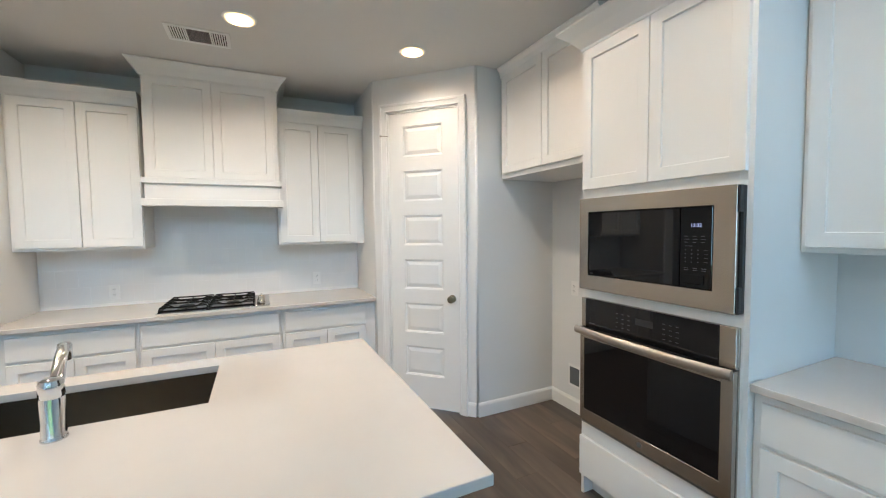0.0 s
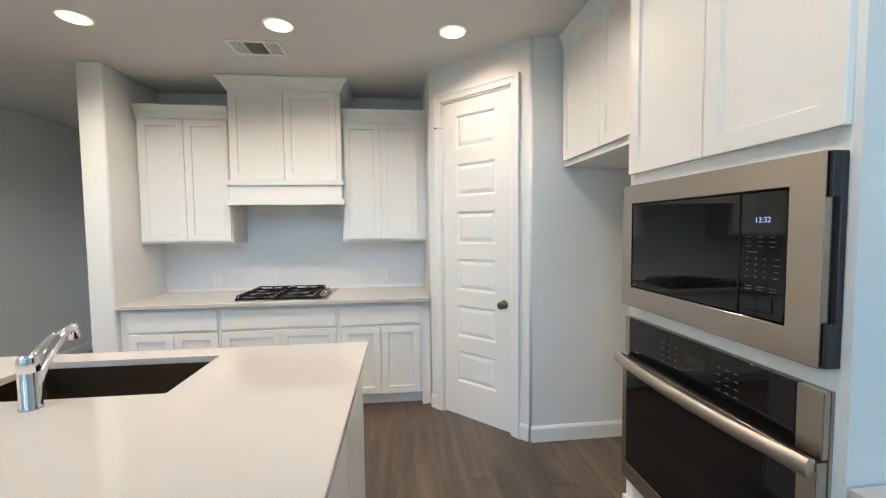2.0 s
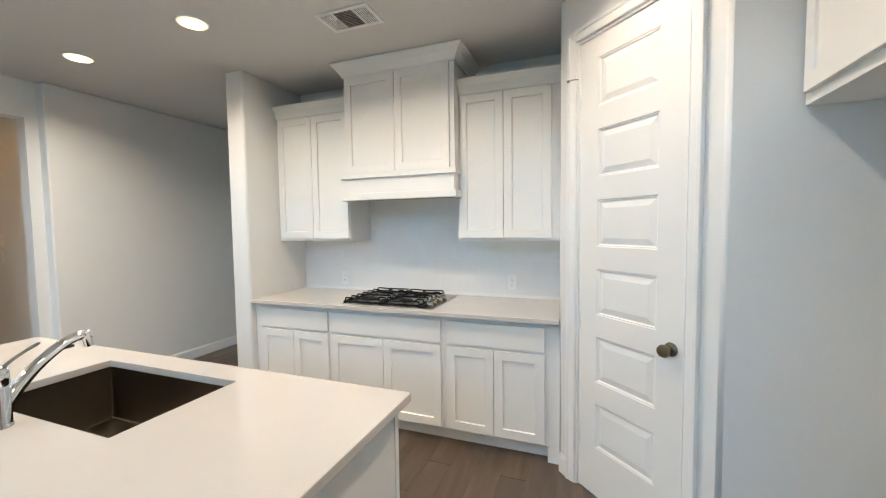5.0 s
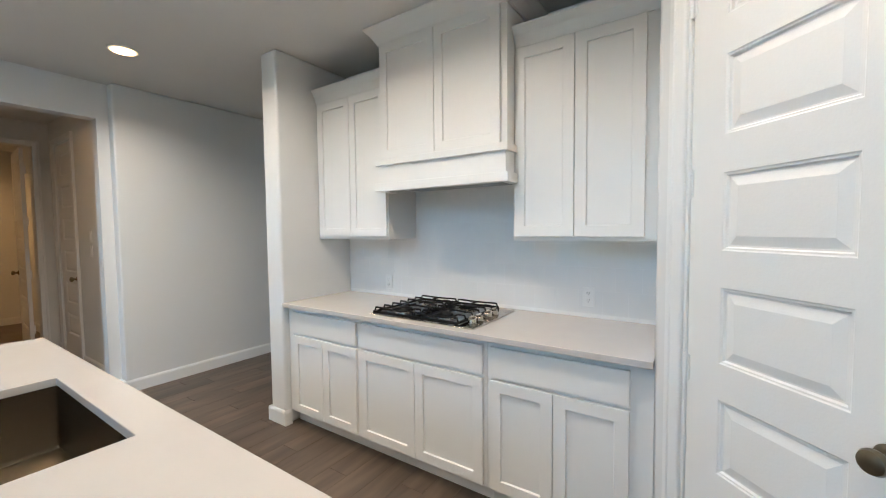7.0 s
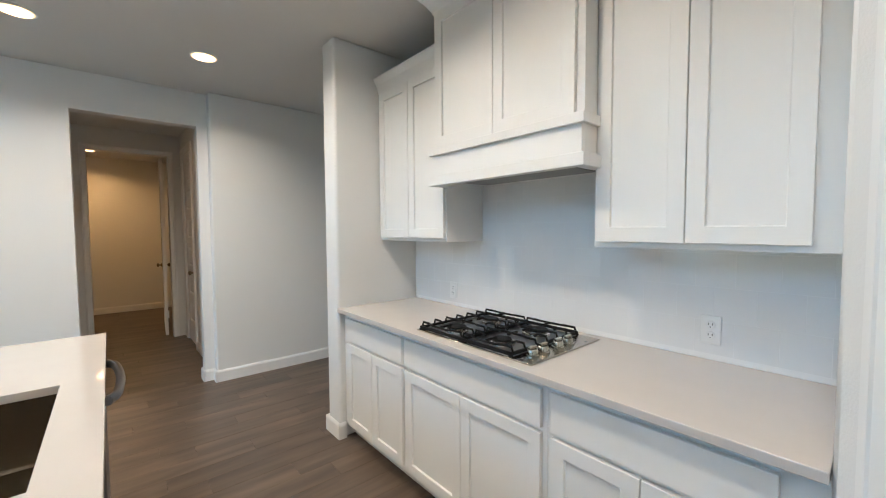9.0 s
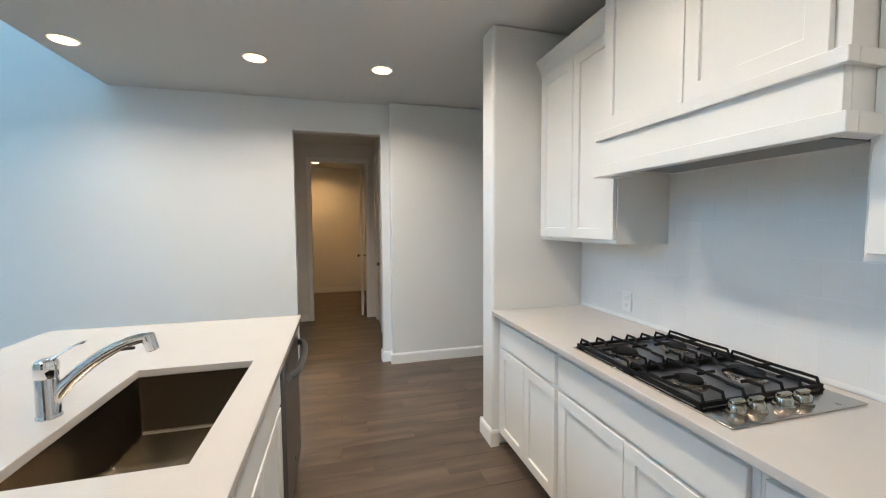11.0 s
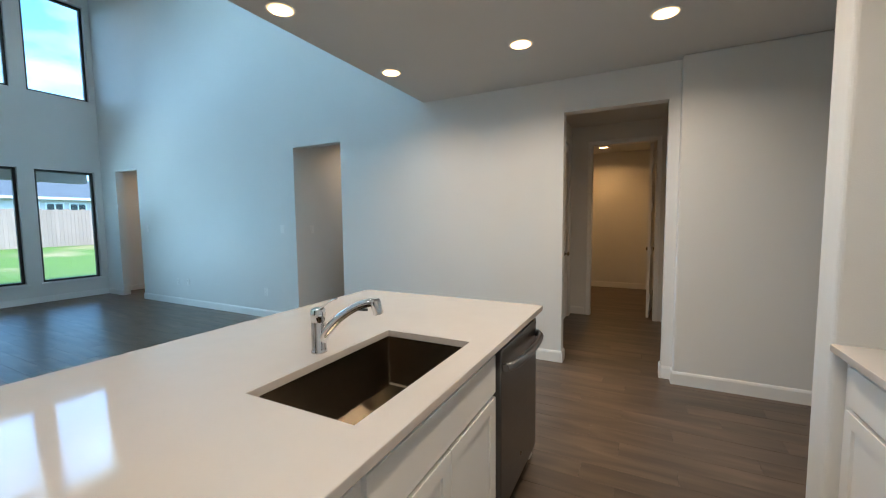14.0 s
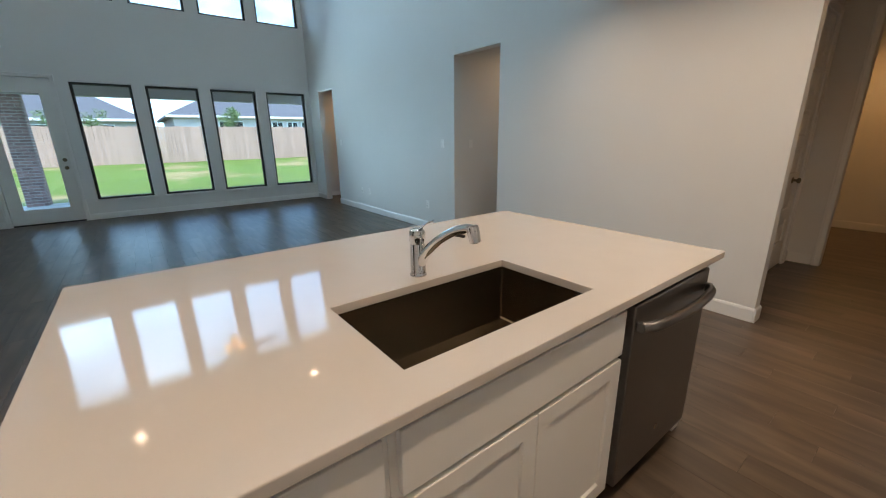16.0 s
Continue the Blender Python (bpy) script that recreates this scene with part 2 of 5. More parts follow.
def boxes(*bounds):
    bm = bmesh.new()
    for b in bounds:
        box(bm, *b)
    return bm


def cyl(bm, centre, radius, depth, axis="Z", segs=24, r2=None):
    """Cylinder or cone round centre along an axis."""
    turn = {"Z": Matrix(), "X": Matrix.Rotation(radians(90), 4, "Y"), "Y": Matrix.Rotation(radians(-90), 4, "X")}[axis]
    bmesh.ops.create_cone(bm, cap_ends=True, segments=segs, radius1=radius, radius2=radius if r2 is None else r2, depth=depth, matrix=Matrix.Translation(centre) @ turn)
    return bm


def turned(profile, segs=28):
    """A turned solid round z from (radius, height) pairs."""
    bm = bmesh.new()
    rings = []
    for r, z in profile:
        rings.append([bm.verts.new((r * math.cos(2 * math.pi * i / segs), r * math.sin(2 * math.pi * i / segs), z)) for i in range(segs)])
    for a, b in zip(rings, rings[1:]):
        for i in range(segs):
            bm.faces.new((a[i], a[(i + 1) % segs], b[(i + 1) % segs], b[i]))
    bm.faces.new(rings[0][::-1])
    bm.faces.new(rings[-1])
    return bm


def sweep(points, radii, segs=16, flat=1.0):
    """A tube through points with a radius at each; flat squeezes it across."""
    bm = bmesh.new()
    pts = [Vector(p) for p in points]
    rings = []
    for i, p in enumerate(pts):
        d = (pts[min(i + 1, len(pts) - 1)] - pts[max(i - 1, 0)]).normalized()
        side = d.cross(Vector((0, 0, 1)))
        side = side.normalized() if side.length > 1e-4 else Vector((1, 0, 0))
        up = side.cross(d)
        rings.append([bm.verts.new(p + radii[i] * (side * math.cos(a) + up * math.sin(a) * flat)) for a in [2 * math.pi * k / segs for k in range(segs)]])
    for a, b in zip(rings, rings[1:]):
        for i in range(segs):
            bm.faces.new((a[i], a[(i + 1) % segs], b[(i + 1) % segs], b[i]))
    bm.faces.new(rings[0][::-1])
    bm.faces.new(rings[-1])
    return bm


def smooth_path(ctrl, n):
    """Catmull-Rom through control points."""
    c = [Vector(p) for p in ctrl]
    c = [2 * c[0] - c[1]] + c + [2 * c[-1] - c[-2]]
    out = []
    for i in range(1, len(c) - 2):
        for k in range(n):
            t = k / n
            a, b, d, e = c[i - 1], c[i], c[i + 1], c[i + 2]
            out.append(0.5 * (2 * b + (d - a) * t + (2 * a - 5 * b + 4 * d - e) * t * t + (3 * b - a - 3 * d + e) * t ** 3))
    out.append(c[-2])
    return out


def finish(bm, bevel=0.0, segs=2, smooth=False):
    bmesh.ops.recalc_face_normals(bm, faces=bm.faces)
    if bevel:
        sharp = [e for e in bm.edges if len(e.link_faces) == 2 and e.calc_face_angle() > 0.6]
        bmesh.ops.bevel(bm, geom=sharp, offset=bevel, segments=segs, profile=0.5, affect="EDGES", clamp_overlap=True)
    if smooth:
        for f in bm.faces:
            f.smooth = True
        for e in bm.edges:
            if len(e.link_faces) == 2 and e.calc_face_angle() > 0.7:
                e.smooth = False


def part(name, bm, mat, parent=None, label="", bevel=0.0, segs=2, smooth=False):
    finish(bm, bevel, segs, smooth)
    me = bpy.data.meshes.new(name)
    bm.to_mesh(me)
    bm.free()
    me.materials.append(mat)
    ob = new(name, me)
    if parent is not None:
        ob.parent = parent
    if label:
        tagged(ob, label)
    return ob


def thing(name, label, category, m=None, group="", kind=""):
    ob = new(name)
    ob.empty_display_size = 0.05
    if m is not None:
        ob.matrix_world = m
    return tagged(ob, label, category, group, kind)


def structure(name, bm, mat, label, category, bevel=0.0, segs=2):
    return tagged(part(name, bm, mat, None, label, bevel, segs), "", category, "", "structure")


def slab_with_openings(bm, along, p0, p1, a0, a1, z0, z1, holes):
    """Wall of thickness p0..p1 that runs along x or y from a0 to a1; holes are (a, b, bottom, top)."""
    cuts = sorted({a0, a1, *[h[0] for h in holes], *[h[1] for h in holes]})
    levels = sorted({z0, z1, *[h[2] for h in holes], *[h[3] for h in holes]})
    for s, e in zip(cuts, cuts[1:]):
        for lo, hi in zip(levels, levels[1:]):
            if not any(h[0] < (s + e) / 2 < h[1] and h[2] < (lo + hi) / 2 < h[3] for h in holes):
                box(bm, *((s, e, p0, p1) if along == "x" else (p0, p1, s, e)), lo, hi)
    bmesh.ops.remove_doubles(bm, verts=bm.verts, dist=1e-5)
    seen = {}
    for f in bm.faces:
        seen.setdefault(tuple(round(c, 4) for c in f.calc_center_median()), []).append(f)
    bmesh.ops.delete(bm, geom=[f for fs in seen.values() if len(fs) > 1 for f in fs], context="FACES_ONLY")
    return bm


# ---- structure ----
CEIL, HIGH = 2.73, 5.80
COOK_Y, RIGHT_X, LEFT_X, BACK_Y, EDGE_Y = 4.155, 2.49, -3.111, -6.84, 0.585
UP_X = [(-3.02, -2.145), (-1.945, -1.083), (-0.868, 0.0), (0.21, 1.06), (1.31, 2.17)]
LOW_X = [(-3.008, -2.148), (-1.934, -1.072), (-0.862, 0.006), (0.208, 1.074)]
SILL, HEAD, UP_SILL, UP_HEAD = 0.352, 2.41, 3.765, 5.53

structure("floor_base", boxes((-8.2, RIGHT_X + 0.2, BACK_Y - 0.2, 5.9, -0.12, -0.004)), M_FGROUT, "dark grout bed under the wood-look floor tiles", "floor")

bm = bmesh.new()
slab_with_openings(bm, "x", BACK_Y - 0.16, BACK_Y, LEFT_X - 0.12, RIGHT_X + 0.14, -0.1, HIGH,
                   [(a, b, SILL, HEAD) for a, b in LOW_X] + [(a, b, UP_SILL, UP_HEAD) for a, b in UP_X] + [(1.30, 2.25, -0.1, 2.44)])
structure("wall_south", bm, M_WALL, "tall pale grey window wall with two rows of openings", "wall")

bm = bmesh.new()
slab_with_openings(bm, "y", LEFT_X - 0.12, LEFT_X, BACK_Y, 3.06, 0, HIGH,
                   [(-6.28, -5.50, 0, 2.415), (-1.481, -0.644, 0, 2.422), (2.111, 2.975, 0, 2.423)])
structure("wall_west", bm, M_WALL, "tall pale grey painted wall with three square openings", "wall", 0.014, 3)
structure("wall_west_passage", boxes((-3.231, -3.012, 3.06, 5.86, 0, CEIL)), M_WALL, "pale grey painted passage wall", "wall", 0.014, 3)
structure("wall_passage_end", boxes((-3.012, -1.47, 5.72, 5.86, 0, CEIL)), M_WALL, "pale grey end wall of the passage", "wall")
structure("wall_nub", boxes((-1.468, -1.288, 3.486, 5.72, 0, CEIL)), M_WALL, "pale painted partition end beside the cooking counter", "wall", 0.02, 4)
structure("wall_cook", boxes((-1.288, 1.16, COOK_Y, COOK_Y + 0.14, 0, CEIL)), M_WALL, "pale painted wall behind the cooking counter", "wall")
structure("wall_east", boxes((RIGHT_X, RIGHT_X + 0.14, BACK_Y, 4.3, 0, HIGH)), M_WALL, "pale painted side wall of kitchen and living room", "wall")

# pantry: short side wall, diagonal with the doorway, alcove wall
DIAG = 4.598
PL, PR = (1.106, DIAG - 1.106), (DIAG - 2.856, 2.856)
RB = 0.03
TRIM_BACK = RB * math.tan(radians(22.5))
bm = boxes((PL[0], PL[0] + 0.1, PL[1] + TRIM_BACK, COOK_Y, 0, CEIL))
structure("wall_pantry_side", bm, M_WALL, "pale painted pantry side wall at the counter's end", "wall")
structure("wall_alcove", boxes((PR[0] + TRIM_BACK, RIGHT_X, PR[1], PR[1] + 0.1, 0, CEIL)), M_WALL, "pale painted pantry wall beside the refrigerator alcove", "wall")
DLEN = math.hypot(PR[0] - PL[0], PR[1] - PL[1])
D_MAT = pose(PL[0], PL[1], 0, 0, 0, -45)
DOOR_A, DOOR_B = DLEN / 2 - 0.314, DLEN / 2 + 0.306
bm = bmesh.new()
slab_with_openings(bm, "x", 0, 0.1, TRIM_BACK, DLEN - TRIM_BACK, 0, CEIL, [(DOOR_A, DOOR_B, 0, 2.457)])
ob = structure("wall_pantry_diagonal", bm, M_WALL, "pale painted diagonal pantry wall with a doorway", "wall")
ob.matrix_world = D_MAT
# rounded pantry corners
for (px, py), (ux, uy) in ((PL, (0.9239, 0.3827)), (PR, (0.3827, 0.9239))):
    k = RB / math.cos(radians(22.5))
    bead = cyl(bmesh.new(), (px + ux * k, py + uy * k, CEIL / 2), RB, CEIL - 0.001, "Z", 48)
    for f in bead.faces:
        f.smooth = abs(f.normal.z) < 0.5
    structure("wall_corner_bead", bead, M_WALL, "rounded painted corner of the pantry", "wall")

structure("ceiling_kitchen", boxes((-8.2, RIGHT_X, EDGE_Y, 5.86, CEIL, CEIL + 0.12)), M_CEIL, "flat grey-white textured kitchen ceiling", "ceiling")
structure("wall_bulkhead", boxes((LEFT_X, RIGHT_X, EDGE_Y, EDGE_Y + 0.14, CEIL + 0.12, HIGH)), M_WALL, "pale wall above the kitchen ceiling's edge", "wall")
structure("ceiling_living", boxes((LEFT_X - 0.12, RIGHT_X + 0.14, BACK_Y - 0.16, EDGE_Y + 0.14, HIGH, HIGH + 0.12)), M_CEIL, "high white living room ceiling", "ceiling")

# corridor behind the kitchen opening
bm = bmesh.new()
slab_with_openings(bm, "x", 3.10, 3.22, -5.24, -3.231, 0, CEIL, [(-5.02, -4.37, 0, 2.45)])
structure("wall_hall_north", bm, M_WALL, "painted corridor wall with a doorway", "wall")
bm = bmesh.new()
slab_with_openings(bm, "x", 1.73, 1.85, -5.24, -3.231, 0, CEIL, [(-5.03, -4.27, 0, 2.45)])
structure("wall_hall_south", bm, M_WALL, "painted corridor wall with a doorway", "wall")
bm = bmesh.new()
slab_with_openings(bm, "y", -5.36, -5.24, 0.9, 4.0, 0, CEIL, [(2.14, 2.95, 0, 2.45)])
structure("wall_hall_end", bm, M_WALL, "painted corridor end wall with a doorway", "wall")
structure("wall_far_room", boxes((-7.97, -7.85, 0.9, 3.2, 0, CEIL)), M_WALL, "beige lamp-lit end wall of the far room", "wall")
structure("wall_far_room_south", boxes((-7.85, -5.36, 0.8, 0.9, 0, CEIL)), M_WALL, "beige side wall of the far room", "wall")
structure("wall_far_room_north", boxes((-7.85, -5.36, 3.2, 3.3, 0, CEIL)), M_WALL, "beige side wall of the far room", "wall")
# side hall off the living room, and the small lobby at the window wall
structure("wall_side_hall", boxes((-5.6, -3.231, -1.70, -1.58, 0, CEIL)), M_WALL, "painted wall of the side hall", "wall")
structure("wall_side_hall_north", boxes((-5.6, -3.231, -0.58, -0.46, 0, CEIL)), M_WALL, "painted wall of the side hall", "wall")
structure("wall_side_hall_end", boxes((-5.72, -5.6, -1.7, -0.46, 0, CEIL)), M_WALL, "painted end wall of the side hall", "wall")
structure("ceiling_side_hall", boxes((-5.6, -3.231, -1.58, -0.58, CEIL, CEIL + 0.1)), M_CEIL, "white side hall ceiling", "ceiling")
structure("wall_lobby", boxes((-4.9, -3.231, -6.96, -6.80, 0, CEIL)), M_WALL, "beige wall of the small lobby", "wall")
structure("wall_lobby_north", boxes((-4.9, -3.231, -5.5, -5.38, 0, CEIL)), M_WALL, "beige wall of the small lobby", "wall")
structure("wall_lobby_end", boxes((-5.02, -4.9, -6.96, -5.38, 0, CEIL)), M_WALL, "beige end wall of the small lobby", "wall")
structure("ceiling_lobby", boxes((-4.9, -3.231, -6.8, -5.5, CEIL, CEIL + 0.1)), M_CEIL, "white lobby ceiling", "ceiling")


def baseboard(x0, y0, x1, y1, side):
    """Baseboard from point to point; side: +1 when the room lies to the left of the run."""
    d = Vector((x1 - x0, y1 - y0, 0))
    ln = d.length
    bm = bmesh.new()
    prof = [(0.003, 0), (0.016, 0), (0.016, 0.092), (0.012, 0.104), (0.007, 0.112), (0.003, 0.112)]
    ends = [[bm.verts.new((x, side * y, z)) for y, z in prof] for x in (0, ln)]
    k = len(prof)
    for i in range(k):
        bm.faces.new((ends[0][i], ends[0][(i + 1) % k], ends[1][(i + 1) % k], ends[1][i]))
    bm.faces.new(ends[0])
    bm.faces.new(ends[1])
    ob = structure("baseboard", bm, M_TRIM, "white painted baseboard along the wall's foot", "baseboard")
    ob.matrix_world = pose(x0, y0, 0, 0, 0, math.degrees(math.atan2(d.y, d.x)))


baseboard(LEFT_X, BACK_Y, LEFT_X, -6.28, -1)
baseboard(LEFT_X, -5.50, LEFT_X, -1.481, -1)
baseboard(LEFT_X, -0.644, LEFT_X, 2.111, -1)
baseboard(LEFT_X, 2.975, LEFT_X, 3.06, -1)
baseboard(LEFT_X, 3.06, -2.996, 3.06, -1)
baseboard(-3.012, 3.0575, -3.012, 5.72, -1)
baseboard(LEFT_X - 0.12, 2.111, LEFT_X + 0.016, 2.111, 1)
baseboard(LEFT_X - 0.12, 2.975, LEFT_X + 0.016, 2.975, -1)
baseboard(LEFT_X, BACK_Y, 1.24, BACK_Y, 1)
baseboard(2.32, BACK_Y, RIGHT_X, BACK_Y, 1)
baseboard(RIGHT_X, BACK_Y, RIGHT_X, 0.20, 1)
baseboard(-1.468, 3.486, -1.288, 3.486, -1)
baseboard(-1.468, 3.470, -1.468, 5.72, 1)
baseboard(-1.288, 3.470, -1.288, 3.53, -1)
baseboard(PR[0], PR[1], RIGHT_X, PR[1], -1)
baseboard(RIGHT_X, 1.85, RIGHT_X, PR[1], 1)
baseboard(-7.85, 0.9, -7.85, 3.2, -1)
baseboard(-7.85, 3.2, -5.36, 3.2, -1)
baseboard(-5.24, 1.85, -5.24, 2.06, -1)
baseboard(-5.24, 1.85, -5.11, 1.85, 1)
baseboard(-4.19, 1.85, -3.231, 1.85, 1)
baseboard(-4.30, 3.10, -3.231, 3.10, -1)
baseboard(-5.24, 3.10, -5.10, 3.10, -1)
baseboard(-4.9, -6.80, -3.231, -6.80, 1)
baseboard(-5.6, -1.58, -3.231, -1.58, 1)

for u0, u1 in ((TRIM_BACK, DOOR_A - 0.063), (DOOR_B + 0.063, DLEN - TRIM_BACK)):
    p0, p1 = D_MAT @ Vector((u0, 0, 0)), D_MAT @ Vector((u1, 0, 0))
    baseboard(p0.x, p0.y, p1.x, p1.y, -1)

# ---- doors ----


def panel_door_mesh(w, h, thick, rows, margin, top, p, g, both=True):
    """Moulded slab with a column of raised panels; front face at y = 0 looking to -y."""
    bm = bmesh.new()
    panels = []
    z = h - top
    for _ in range(rows):
        panels.append((z - p, z))
        z -= p + g
    panels.reverse()
    xs = [0, margin, w - margin, w]
    zs = [0] + [v for q in panels for v in q] + [h]

    def face(y, sign):
        for i in range(3):
            for j in range(len(zs) - 1):
                x0, x1, z0, z1 = xs[i], xs[i + 1], zs[j], zs[j + 1]
                if i == 1 and j % 2 == 1:
                    loops = []
                    for inset, deep in ((0, 0), (0.004, 0.0035), (0.009, 0.004), (0.013, 0.011), (0.018, 0.011), (0.046, 0.003)):
                        yy = y + sign * deep
                        loops.append([bm.verts.new(c) for c in ((x0 + inset, yy, z0 + inset), (x1 - inset, yy, z0 + inset), (x1 - inset, yy, z1 - inset), (x0 + inset, yy, z1 - inset))])
                    for a, b in zip(loops, loops[1:]):
                        for k in range(4):
                            bm.faces.new((a[k], a[(k + 1) % 4], b[(k + 1) % 4], b[k]))
                    bm.faces.new(loops[-1])
                else:
                    bm.faces.new([bm.verts.new(c) for c in ((x0, y, z0), (x1, y, z0), (x1, y, z1), (x0, y, z1))])

    face(0, 1)
    face(thick, -1)
    for a, b, c, d in (((0, 0, 0), (0, thick, 0), (0, thick, h), (0, 0, h)), ((w, 0, 0), (w, thick, 0), (w, thick, h), (w, 0, h)),
                       ((0, 0, 0), (w, 0, 0), (w, thick, 0), (0, thick, 0)), ((0, 0, h), (w, 0, h), (w, thick, h), (0, thick, h))):
        bm.faces.new([bm.verts.new(v) for v in (a, b, c, d)])
    bmesh.ops.remove_doubles(bm, verts=bm.verts, dist=1e-4)
    return bm


def casing_mesh(a, b, h):
    """Mitred three-sided moulded casing round an opening a..b by h, on a wall face at y = 0."""
    bm = bmesh.new()
    prof = [(0.0, 0.001), (0.0, 0.012), (0.003, 0.016), (0.008, 0.018), (0.011, 0.015), (0.040, 0.019), (0.044, 0.024), (0.059, 0.025), (0.062, 0.022), (0.062, 0.001)]
    rows = []
    for o, y in prof:
        rows.append([bm.verts.new(c) for c in ((a - o, -y, 0), (a - o, -y, h + o), (b + o, -y, h + o), (b + o, -y, 0))])
    for p, q in zip(rows, rows[1:]):
        for k in range(3):
            bm.faces.new((p[k], p[k + 1], q[k + 1], q[k]))
    for k in (0, 3):
        bm.faces.new([p[k] for p in rows])
    return bm


KNOB = [(0.030, 0.0), (0.031, 0.004), (0.026, 0.009), (0.012, 0.012), (0.011, 0.030), (0.018, 0.036), (0.027, 0.046), (0.0285, 0.054), (0.025, 0.062), (0.014, 0.067)]


def panel_door(name, label, m, w, h, knob_x, hinge_x, rows=6, margin=0.122, both_knobs=False):
    root = thing(name, label, "door", m, "", "structure")
    pitch = (h - 0.107 - 0.268 + 0.117) / rows
    leaf = part("door_leaf", panel_door_mesh(w, h, 0.035, rows, margin, 0.107, pitch - 0.117, 0.117), M_DOOR, root)
    leaf.location = (0, 0, 0.008)
    k = part("door_knob", turned(KNOB), M_BRONZE, root, "aged bronze round knob", smooth=True)
    k.matrix_basis = pose(knob_x, 0, 0.935, 90, 0, 0)
    if both_knobs:
        k = part("door_knob", turned(KNOB), M_BRONZE, root, "aged bronze round knob", smooth=True)
        k.matrix_basis = pose(knob_x, 0.035, 0.935, -90, 0, 0)
    for z in (0.295, 0.95, 1.585, h - 0.245):
        bm = cyl(bmesh.new(), (hinge_x, -0.007, z), 0.006, 0.09, "Z", 12)
        cyl(bm, (hinge_x, -0.007, z + 0.048), 0.0075, 0.006, "Z", 12)
        cyl(bm, (hinge_x, -0.007, z - 0.048), 0.0075, 0.006, "Z", 12)
        box(bm, hinge_x - 0.012, hinge_x + 0.012, -0.004, 0.001, z - 0.044, z + 0.044)
        part("hinge", bm, M_TRIM, root, "white painted butt hinge")
    return root


structure("casing_pantry", casing_mesh(DOOR_A, DOOR_B, 2.457), M_TRIM, "white moulded casing round the pantry door", "trim").matrix_world = D_MAT
structure("jamb_pantry", boxes((DOOR_A + 0.001, DOOR_A + 0.012, -0.002, 0.098, 0, 2.455), (DOOR_B - 0.012, DOOR_B - 0.001, -0.002, 0.098, 0, 2.455), (DOOR_A + 0.012, DOOR_B - 0.012, -0.002, 0.098, 2.443, 2.455)), M_TRIM, "white pantry door jamb", "trim").matrix_world = D_MAT
pd = panel_door("door_pantry", "closed white six-panel pantry door with bronze knob", D_MAT @ pose(DOOR_A + 0.0145, 0.006, 0), 0.591, 2.432, 0.543, -0.002)
# spring door stop on the upper hinge
bm = sweep([(-0.004, -0.012, 2.262), (-0.03, -0.03, 2.265), (-0.055, -0.034, 2.265)], [0.003, 0.003, 0.003], 8)
cyl(bm, (-0.058, -0.034, 2.265), 0.007, 0.012, "X", 12)
part("hinge_stop", bm, M_STEEL, pd, "small metal hinge-pin door stop")

# corridor doors
structure("casing_hall_end", casing_mesh(2.14, 2.95, 2.45), M_TRIM, "white moulded doorway casing", "trim").matrix_world = pose(-5.24, 0, 0, 0, 0, 90)
structure("casing_hall_north", casing_mesh(-5.02, -4.37, 2.45), M_TRIM, "white moulded door casing", "trim").matrix_world = pose(0, 3.10, 0)
structure("casing_hall_south", casing_mesh(4.27, 5.03, 2.45), M_TRIM, "white moulded door casing", "trim").matrix_world = pose(0, 1.85, 0, 0, 0, 180)
panel_door("door_hall_north", "closed white panelled corridor door with bronze knob", pose(-5.015, 3.106, 0), 0.64, 2.432, 0.575, 0.0)
panel_door("door_hall_south", "closed white panelled corridor door with bronze knob", pose(-4.275, 1.844, 0, 0, 0, 180), 0.75, 2.432, 0.50, 0.0)
panel_door("door_far_room", "white panelled door standing open into the lamp-lit room", pose(-5.37, 2.905, 0, 0, 0, 176), 0.79, 2.432, 0.72, 0.0, both_knobs=True)

# ---- windows ----


def window(name, a, b, z0, z1, sill):
    root = thing(name, "fixed window in a dark bronze frame with clear glass", "window", pose((a + b) / 2, BACK_Y - 0.10, z0), "", "structure")
    w, h, f = (b - a) / 2 - 0.002, z1 - z0 - 0.004, 0.042
    bm = boxes((-w, -w + f, -0.03, 0.03, 0.002, h), (w - f, w, -0.03, 0.03, 0.002, h), (-w + f, w - f, -0.03, 0.03, 0.002, f), (-w + f, w - f, -0.03, 0.03, h - f, h))
    part("window_frame", bm, M_FRAME, root, "dark bronze frame", 0.003, 1)
    pane = part("pane", boxes((-w + f - 0.005, w - f + 0.005, -0.008, -0.003, f - 0.005, h - f + 0.005)), M_GLASS, root, "clear glass pane")
    pane.visible_shadow = False
    if sill:
        part("window_sill", boxes((-w - 0.04, w + 0.04, 0.102, 0.140, -0.022, 0.003), (-w + 0.001, w - 0.001, 0.031, 0.102, 0.0015, 0.006)), M_TRIM, root, "white painted stool", 0.003, 1)


for i, (a, b) in enumerate(LOW_X):
    window("window_%d" % (i + 1), a, b, SILL, HEAD, True)
for i, (a, b) in enumerate(UP_X):
    window("window_%d" % (i + 5), a, b, UP_SILL, UP_HEAD, False)



